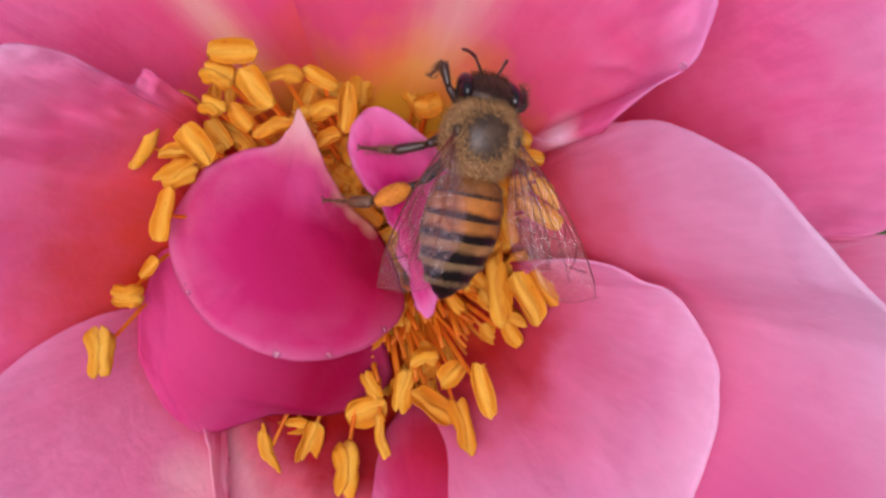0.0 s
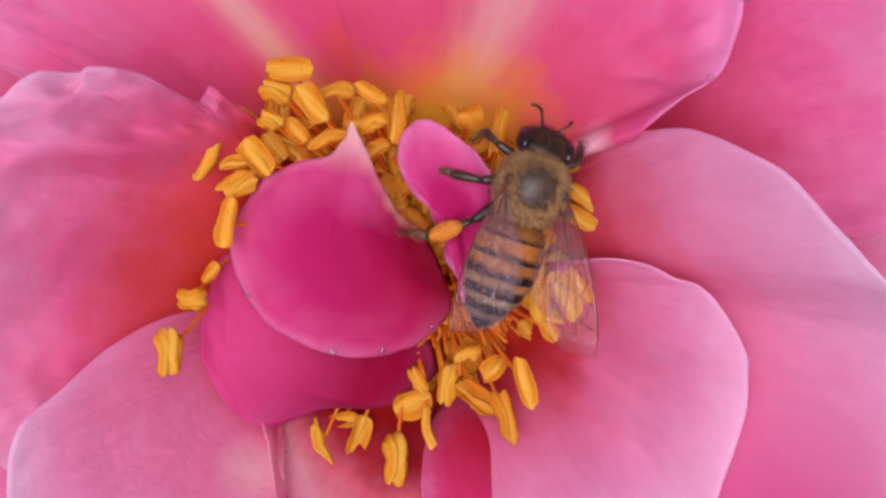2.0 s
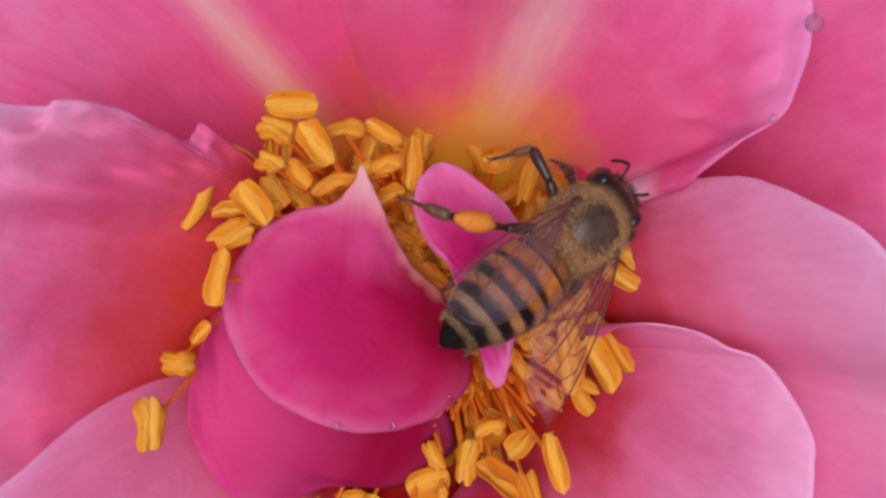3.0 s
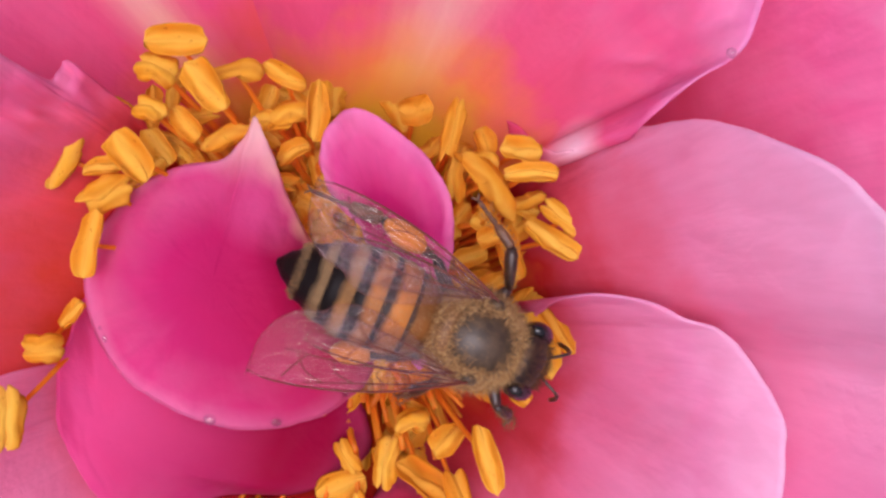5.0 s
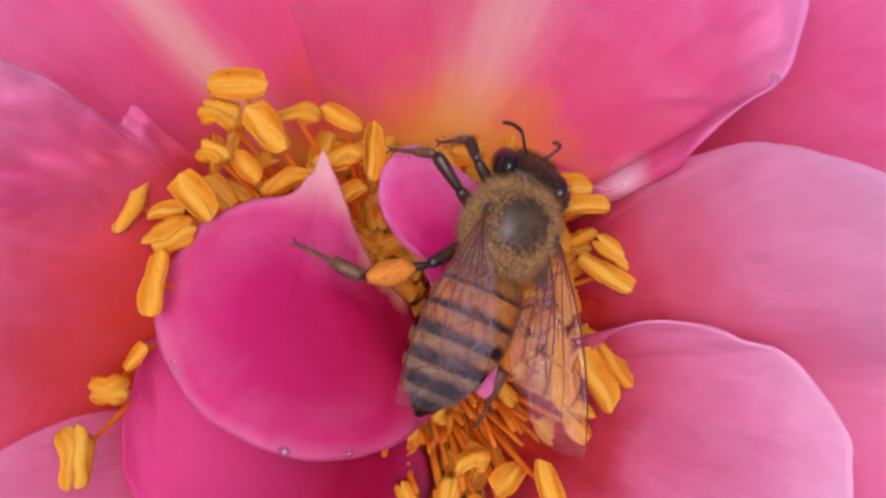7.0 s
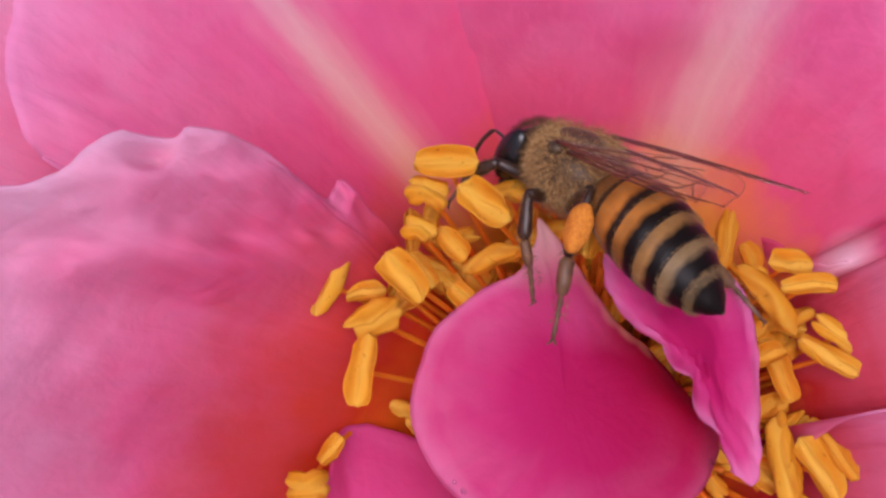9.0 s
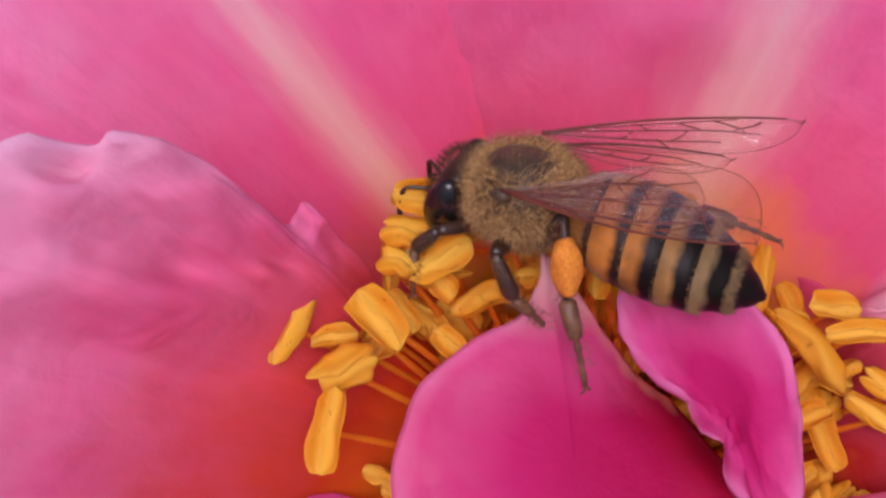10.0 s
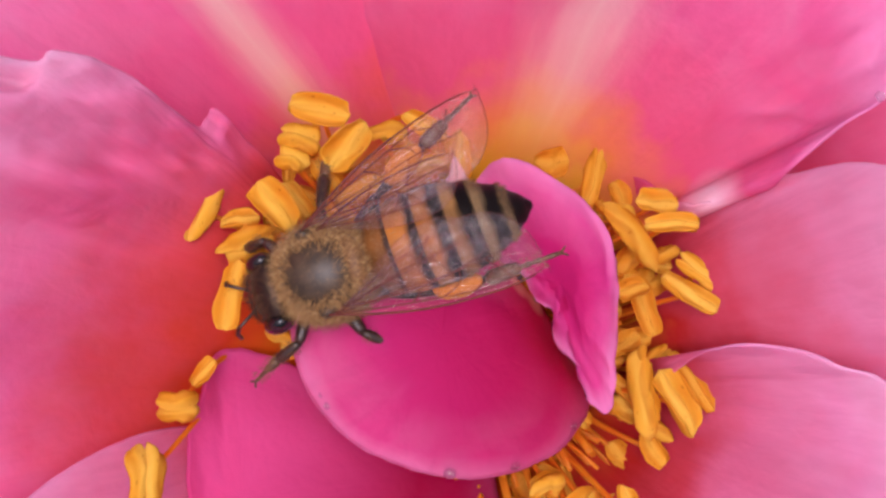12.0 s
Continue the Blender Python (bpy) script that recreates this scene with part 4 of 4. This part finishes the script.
def wing(name, s, length, wide, hind=False):
    bm = bmesh.new()
    rows = []
    for i in range(25):
        u = i / 24
        a, b = wing_half(u, length, wide, hind)
        row = []
        for j in range(25):
            f = j / 24
            y = a + (b - a) * f
            z = pleat(u, f)
            row.append(bm.verts.new((-u * length, s * y, z)))
        rows.append(row)
    grid_faces(bm, rows)
    ob = bee_part(name, bm, MEMBRANE, None, "clear veined wing membrane")
    ob.visible_shadow = True

    def at(u, f):
        a, b = wing_half(u, length, wide, hind)
        return Vector((-u * length, s * (a + (b - a) * f), pleat(u, f) + 0.015))
    bm = bmesh.new()
    runs = [[(0.0, 0.0), (0.2, 0.0), (0.4, 0.0), (0.6, 0.0), (0.8, 0.0), (0.93, 0.02)],
            [(0.0, 0.2), (0.2, 0.16), (0.4, 0.13), (0.58, 0.10), (0.75, 0.05)],
            [(0.0, 0.4), (0.2, 0.42), (0.38, 0.40), (0.55, 0.38), (0.72, 0.42), (0.84, 0.5)],
            [(0.0, 0.6), (0.15, 0.7), (0.3, 0.72), (0.45, 0.70), (0.6, 0.68), (0.7, 0.75)],
            [(0.38, 0.13), (0.42, 0.26), (0.40, 0.40)], [(0.52, 0.11), (0.60, 0.22), (0.62, 0.39)], [(0.66, 0.08), (0.74, 0.2), (0.78, 0.44)],
            [(0.30, 0.72), (0.34, 0.55), (0.38, 0.40)], [(0.5, 0.69), (0.54, 0.55), (0.58, 0.39)],
            [(0.84, 0.1), (0.78, 0.3), (0.74, 0.42)], [(0.45, 0.7), (0.5, 0.85), (0.52, 0.95)]]
    if hind:
        runs = runs[:1] + [runs[2], runs[3], runs[7], runs[8]]
    runs.append([(0.93, 0.02), (0.985, 0.15), (0.995, 0.4), (0.985, 0.7), (0.95, 0.97), (0.85, 1.0), (0.7, 1.0), (0.5, 1.0), (0.3, 1.0), (0.08, 1.0)])
    for n, run in enumerate(runs):
        pts = [at(p.x, p.y) for p in spline([(u, f, 0) for u, f in run], 10 if len(run) < 8 else 30)]
        thin = 0.05 if n == 0 else 0.028 if len(run) < 8 else 0.013
        tube(bm, pts, [thin * (1 - 0.5 * q / len(pts)) for q in range(len(pts))], 5)
    bee_part("wing_venation", bm, VEIN, ob, "brown wing veins")
    return ob


wings = {}
for s, key in ((1, "left"), (-1, "right")):
    wings[key] = wing("forewing", s, 7.6, 2.5)
    wings[key + "_hind"] = wing("hindwing", s, 5.4, 1.8, True)


# legs: the femur carries tibia, foot and pollen; each is built along x from its own joint
LEG_PARTS = {"fore": ((1.1, 0.7, -1.0), (1.46, 1.10, 1.4), 0.24), "mid": ((0.1, 0.9, -1.1), (1.5, 1.55, 2.1), 0.27), "hind": ((-0.9, 0.8, -1.1), (2.0, 2.4, 2.8), 0.28)}


def leg(hip, lengths, thick, load):
    """Femur, tibia and foot of one leg; gives the three and their lengths."""
    one, two, three = lengths
    X = Vector((1, 0, 0))
    bm = bmesh.new()
    tube(bm, [X * one * f for f in (0, 0.15, 0.5, 0.9, 1.0)], [thick * 0.7, thick * 0.95, thick, thick * 0.8, thick * 0.6], 10)
    femur = bee_part("leg", bm, LEG, None, "dark brown jointed leg")
    femur.location = Vector(hip) * MM
    bm = bmesh.new()
    broad = 1.4 if load else 1.0
    tube(bm, [X * two * f for f in (-0.03, 0.12, 0.5, 0.85, 1.0)], [thick * 0.55, thick * 0.8, thick * broad, thick * 1.1 * broad, thick * 0.7], 10)
    for v in bm.verts:
        v.co.y *= 0.7 if load else 0.85
    tibia = bee_part("tibia", bm, LEG, femur)
    bm = bmesh.new()
    runs = (0, 0.06, 0.30, 0.44, 0.47, 0.58, 0.62, 0.72, 0.76, 0.88, 1.0)
    wide = (0.45, 0.72 * broad, 0.70 * broad, 0.55 * broad, 0.30, 0.42, 0.26, 0.38, 0.24, 0.34, 0.26)
    tube(bm, [Vector((three * f, 0, -0.25 * f * f)) for f in runs], [thick * q for q in wide], 8)
    end = Vector((three, 0, -0.25))
    for s in (-1, 1):
        tube(bm, [end, end + Vector((0.16, s * 0.12, 0)), end + Vector((0.22, s * 0.17, -0.12))], [0.05, 0.04, 0.015], 5)
    foot = bee_part("foot", bm, FOOT, femur, "brown bristly foot")
    for limb, reach in ((tibia, two), (foot, three * 0.8)):
        bm = bmesh.new()

        def along(r):
            n = Vector((0, r.gauss(0, 1), r.gauss(0, 1))).normalized()
            return Vector((reach * r.random(), 0, 0)) + n * thick * 0.7, n + Vector((0.5, 0, 0))
        hairs(bm, along, 130, 0.24, 0.008, 40, 0.0)
        bmesh.ops.scale(bm, vec=(MM,) * 3, verts=bm.verts)
        fuzz = mesh_of("leg_fur", bm, PALE_FUR)
        limb_bm = bmesh.new()
        limb_bm.from_mesh(limb.data)
        first = len(limb_bm.faces)
        limb_bm.from_mesh(fuzz)
        limb_bm.faces.ensure_lookup_table()
        for f in limb_bm.faces[first:]:
            f.material_index = 1
        limb_bm.to_mesh(limb.data)
        limb_bm.free()
        limb.data.materials.append(PALE_FUR)
    bag = None
    if load:
        bm = bmesh.new()
        blob(bm, (0, 0, 0), (0.90, 0.45, 0.47), (0, 0, 0), 24, 16)
        for v in bm.verts:
            v.co += v.co.normalized() * (0.09 * noise.noise(v.co * 2.6) + 0.03 * noise.noise(v.co * 9))
            v.co += Vector((two * 0.58, 0, 0.22))
        bag = bee_part("pollen_load", bm, POLLEN, femur, "packed orange pollen")
    return femur, tibia, foot, bag, [q * MM for q in lengths], Vector(hip) * MM


legs = {}
for s, key in ((1, "left"), (-1, "right")):
    for kind, (hip, lengths, thick) in LEG_PARTS.items():
        legs[key + "_" + kind] = leg((hip[0], s * hip[1], hip[2]), lengths, thick, kind == "hind")

# for each leg: the time, then heading (from ahead, outwards) and rise of femur, tibia and foot, in degrees
LEG_ROWS = {
    "left_fore": [(0, 48, 12, 20, -15, 165, -55), (1, 55, 0, 20, -55, 165, -55), (2.5, 80, -5, 75, -45, 165, -50), (3, 45, -45, 10, -60, 60, -60), (5, 30, -50, -10, -60, -10, -60), (6, 20, -55, -30, -55, -30, -55),
                  (6.5, 60, 10, 30, -40, 140, -50), (8.5, 50, 15, 5, -45, 20, -50), (9.5, 50, 10, 15, -45, 150, -50), (10.5, 60, 10, 15, -50, 70, -65), (11.5, 65, 5, 50, -50, 130, -35), (12, 60, 5, 15, -20, 20, -15)],
    "right_fore": [(0, 60, 10, 10, -55, 40, -60), (5, 60, 5, 10, -50, 40, -60), (6, 50, 0, 10, -15, 0, -30), (6.5, 65, 5, 20, -50, 45, -60), (8.5, 55, 0, 5, -50, 30, -60), (12, 55, 0, 5, -40, 20, -50)],
    "left_mid": [(0, 122, 10, 112, -18, 98, -50), (1, 118, 12, 105, -20, 85, -45), (1.5, 100, 20, 95, -15, 80, -40), (2, 110, 5, 98, -25, 95, -55), (2.5, 100, -20, 110, -60, 120, -60), (3, 78, 12, 72, -20, 160, -50), (5, 70, 25, 113, 20, 145, -5), (5.5, 70, 25, 125, -40, 150, -40),
                 (6, 72, 25, 150, -25, 215, -60), (6.5, 65, 25, 45, 5, 95, -50), (8.5, 100, 10, 130, -62, 150, -60), (9.5, 100, 15, 190, -60, 235, -45), (10.5, 95, 25, 150, -66, 200, -50), (11, 90, 25, 60, -60, 140, -62), (11.5, 110, 10, 100, -62, 150, -50), (12, 110, 0, 135, -35, 160, -5)],
    "right_mid": [(0, 115, -10, 110, -55, 100, -65), (5, 120, -30, 120, -65, 110, -70), (6, 110, -20, 110, -60, 100, -65), (8.5, 115, 0, 110, -45, 100, -50), (12, 110, 5, 105, -35, 95, -45)],
    "left_hind": [(0, 138, 12, 125, -15, 103, -45), (1, 138, 12, 128, -20, 105, -48), (2.5, 140, 12, 132, -12, 112, -55), (3, 140, 12, 130, -10, 110, -50), (5, 135, 15, 165, -8, 178, -6), (5.5, 140, 15, 160, -8, 165, -10), (6, 135, 15, 125, -5, 75, -12), (6.5, 140, 12, 125, -8, 80, -20),
                  (8.5, 125, 20, 130, -60, 110, -55), (9, 145, 50, 128, -60, 150, -60), (9.5, 148, 60, 125, -65, 150, -60), (10.5, 148, 62, 122, -65, 140, -55), (11, 150, 55, 128, -60, 90, -55), (11.5, 150, 25, 155, -18, 165, 5), (12, 155, 0, 172, -6, 180, 6)],
    "right_hind": [(0, 150, -20, 168, -45, 168, -45), (3, 150, -20, 168, -45, 168, -45), (5, 150, -20, 165, -40, 168, -45), (6.5, 145, 0, 160, -25, 165, -30), (8.5, 140, 5, 160, -10, 165, -15), (12, 140, 5, 150, -10, 150, -20)],
}

# ---- dew ----
def dew(x, y, z, r, parent_rows=None):
    bm = bmesh.new()
    blob(bm, (0, 0, 0), (r, r, r * 0.5), (0, 0, 0), 16, 10, lambda p: Vector((p.x, p.y, max(p.z, -0.12))))
    bmesh.ops.scale(bm, vec=(MM,) * 3, verts=bm.verts)
    ob = tagged(new("water_drop", mesh_of("water_drop", bm, WATER)), "clear round drop of water on a petal", "drop", "dew drops")
    ob.matrix_world = Matrix.Translation(mm(x, y, z))
    return ob


dew(15.4, 11.6, 3.8, 0.42)
dew(13.6, 7.6, 4.0, 0.2)
CROWN_DEW = [(dew(*spot, r), spot) for spot, r in (((-4.75, -5.35, 0.75), 0.24), ((-2.3, -5.35, 0.75), 0.2), ((-0.4, -4.7, 0.55), 0.13), ((0.2, -4.2, 0.35), 0.16), ((-8.9, -2.5, 0.35), 0.13), ((-9.1, -2.1, 0.3), 0.09))]


# ---- the ground far below ----
bm = bmesh.new()
for v in bmesh.ops.create_grid(bm, x_segments=40, y_segments=40, size=40)["verts"]:
    far = v.co.length
    v.co.z = 0.02 * noise.noise(v.co * 0.4) * min(1.0, far / 2)
ground = tagged(new("ground", mesh_of("ground", bm, SOIL)), "dark green garden ground", "ground", kind="structure")

BEE_ROWS = [
    (0, 4.69, 4.41, 3.51, 15.5, -4.0, 78.8),
    (0.5, 5.29, 4.83, 3.52, 31.0, 8.9, 80.8),
    (1, 5.4, 4.4, 3.4, 28, 38.0, 77),
    (1.5, 4.93, 1.87, 2.74, 18.0, 0.7, 60.1),
    (2, 5.1, 2.50, 3.14, 10.1, -6.8, 70.5),
    (2.5, 5.34, 2.45, 3.54, 16.4, 8.3, 45.4),
    (3, 5.72, 3.02, 3.81, 16.2, 15.7, 41.4),
    (3.2, 5.14, 2.80, 3.24, 11.6, 13.1, 51.6),
    (3.7, 5.0, 1.2, 3.4, 9, 11, 33),
    (4.3, 4.6, -1.4, 3.5, 3, 8, -2),
    (4.8, 4.2, -2.5, 3.52, 0, 6.5, -21),
    (5, 4.18, -2.56, 3.52, -0.6, 6.5, -22.7),
    (5.5, 4.29, -2.24, 4.3, 9.1, 0.5, -14.1),
    (5.8, 4.39, -1.66, 4.14, 12.4, -4.2, 2.7),
    (6, 3.65, -0.58, 4.07, 30.8, -17, 34.5),
    (6.5, 4.25, 0.98, 4.36, 20.3, -14.8, 47.7),
    (6.7, 4.2, 1.2, 4.2, 20, -12, 52),
    (7.2, 2.6, 3.2, 4.0, 24, 5, 75),
    (7.8, 0.4, 5.4, 3.6, 30, 26, 102),
    (8.3, -1.02, 6.41, 3.37, 33.7, 37.7, 119.8),
    (8.5, -1.38, 6.60, 3.68, 37.2, 37.8, 124.3),
    (9, -1.97, 7.90, 2.52, 45.1, 27.2, 132.1),
    (9.5, -3.35, 8.35, 2.3, 42, 28, 153),
    (10, -3.82, 7.86, 2.71, 30.4, 15.7, 156.1),
    (10.5, -5.20, 7.96, 3.33, 26, 5, 163),
    (11, -3.77, 6.54, 3.87, 32.0, -8.7, 177.1),
    (11.3, -1.9, 4.6, 3.6, 22, -4, 205),
    (11.5, -3.41, 4.85, 2.97, 15.1, -3.8, 192.7),
    (12, -6.41, 1.62, 3.40, -2.6, 12.0, 197.0),
]
CROWN_ROWS = [
    (0, 0, 0, 0, 0, 0, 0),
    (3.2, 0, 0, 0, 0, 0, 0),
    (5, -0.5, -0.35, -0.2, -4, 0, -3),
    (5.5, -0.29, -0.29, 0, -0.3, -2.6, -3.9),
    (6, 0.1, -0.2, 0.2, 3, -4, -5),
    (6.5, -0.19, -0.25, -0.06, 2.8, 2.8, -4.1),
    (6.7, -0.19, -0.25, -0.06, 2.8, 2.8, -4.1),
    (8.3, -0.1, 0.8, -1.2, 10, 7, 7.5),
    (8.5, 0.35, -0.1, -1.0, 10, 6.4, 6.4),
    (9, 1.43, 1.6, -1.2, 4, 8.5, 15),
    (9.5, 1.53, 1.73, -1.0, 4, 8, 16),
    (10, 1.58, 1.68, -1.2, 6, 7, 16),
    (10.5, 1.79, 1.55, -1.2, 5, 8, 15),
    (11, 1.86, 1.25, -1.0, 5, 7.5, 12),
    (11.5, 1.8, 0.7, -0.5, 5, 6.5, 5),
    (12, 2.1, 0.45, -0.4, 5, 7.5, 5),
]
# spread of the left and right wing from the body's line, and lift of their tips, in degrees
WING_ROWS = [
    (0, 18, 37, 8),
    (0.5, 6, 31, 10),
    (1, 4, 24, 8),
    (1.5, 0, 36, 8),
    (2, 4, 28, 10),
    (2.5, 7, 20, 8),
    (3, 8, 21, 8),
    (3.2, 6, 22, 8),
    (5, 11, 18, 4),
    (5.5, 12, 15, 4),
    (6, 0, 40, 8),
    (6.5, 3, 38, 8),
    (6.7, 4, 34, 8),
    (8.3, 9, 8, 13),
    (8.5, 9, 7, 13),
    (9, 7, 6, 13),
    (9.5, 8, 8, 13),
    (10, 7, 14, 11),
    (10.5, 7, 17, 10),
    (11, 2, 32, 12),
    (11.3, 4, 28, 12),
    (11.5, 4, 24, 10),
    (12, 7, 18, 6),
]


def motions():
    walk(bee, [(t, pose(x * MM, y * MM, z * MM + LIFT, rx, ry, rz)) for t, x, y, z, rx, ry, rz in BEE_ROWS])
    for drop, spot in CROWN_DEW:
        walk(drop, [(t, Matrix.Translation((0, 0, LIFT)) @ pose(x * MM, y * MM, z * MM, rx, ry, rz) @ Matrix.Translation(Vector(spot) * MM)) for t, x, y, z, rx, ry, rz in CROWN_ROWS])
    for key, (femur, tibia, foot, bag, (one, two, three), hip) in legs.items():
        side_of = 1 if key.startswith("left") else -1
        keys = LEG_ROWS[key]
        spans = [[], [], []]
        for n in range(61):
            t = n * 0.2
            i = max(q for q in range(len(keys)) if keys[q][0] <= t)
            a, b = keys[i], keys[min(i + 1, len(keys) - 1)]
            f = 0.0 if b[0] == a[0] else (t - a[0]) / (b[0] - a[0])
            f = f * f * (3 - 2 * f)
            head = [a[q] + (b[q] - a[q]) * f + 3 * noise.noise(Vector((t * 1.3, q * 5, len(key)))) for q in range(1, 7)]
            turns = [Euler((0, -radians(head[q + 1]), side_of * radians(head[q]))).to_matrix().to_4x4() for q in (0, 2, 4)]
            base = turns[0].inverted()
            knee = Vector((one, 0, 0))
            ankle = knee + (base @ turns[1]).to_3x3() @ Vector((two, 0, 0))
            spans[0].append((t, Matrix.Translation(hip) @ turns[0]))
            spans[1].append((t, Matrix.Translation(knee) @ base @ turns[1]))
            spans[2].append((t, Matrix.Translation(ankle) @ base @ turns[2]))
        for limb, rows in zip((femur, tibia, foot), spans):
            walk(limb, rows)
        if bag:
            walk(bag, spans[1])
    for n, ob in enumerate(antennae):
        root = ob.location.copy()
        rnd_step = random.Random(n + 20)
        walk(ob, [(i * 0.5, Matrix.Translation(root) @ pose(0, 0, 0, 0, rnd_step.uniform(-5, 25), rnd_step.uniform(-14, 14))) for i in range(25)])
    walk(crown, [(t, pose(x * MM, y * MM, z * MM, rx, ry, rz)) for t, x, y, z, rx, ry, rz in CROWN_ROWS])
    # the small folded petal swings about its top as the bee pushes past it
    swung = Matrix.Translation((0.7 * MM, 5.5 * MM, 0)) @ pose(0, 0, 0, 0, 0, 7) @ Matrix.Translation((-0.5 * MM, -5.5 * MM, 0))
    walk(side, [(0, Matrix()), (6.7, Matrix()), (8.3, swung), (12, swung)])
    for stalk, old, (x, y, z, turn) in pushed:
        there = Matrix.Translation(Vector((x, y, z)) * MM) @ pose(0, 0, 0, 0, 0, turn) @ Matrix.Translation(old * -MM)
        part_way = Matrix.Translation((Vector((x, y, z)) * 0.35 + old * 0.65 - Vector((0, 0, 0.6))) * MM) @ pose(0, 0, 0, 0, 0, turn * 0.35) @ Matrix.Translation(old * -MM)
        walk(stalk, [(0, Matrix()), (8.6, Matrix()), (9.4, part_way), (10.6, there), (12, there)])
    for s, key, n in ((1, "left", 1), (-1, "right", 2)):
        hinge = Matrix.Translation(Vector((0.1, s * 1.5, 1.15)) * MM)
        low = Matrix.Translation(Vector((-0.35, s * 1.35, 0.95)) * MM)
        walk(wings[key], [(r[0], hinge @ pose(0, 0, 0, s * -12, r[3], -s * r[n])) for r in WING_ROWS])
        walk(wings[key + "_hind"], [(r[0], low @ pose(0, 0, 0, s * -14, r[3] - 2, -s * (r[n] - 9))) for r in WING_ROWS])


motions()
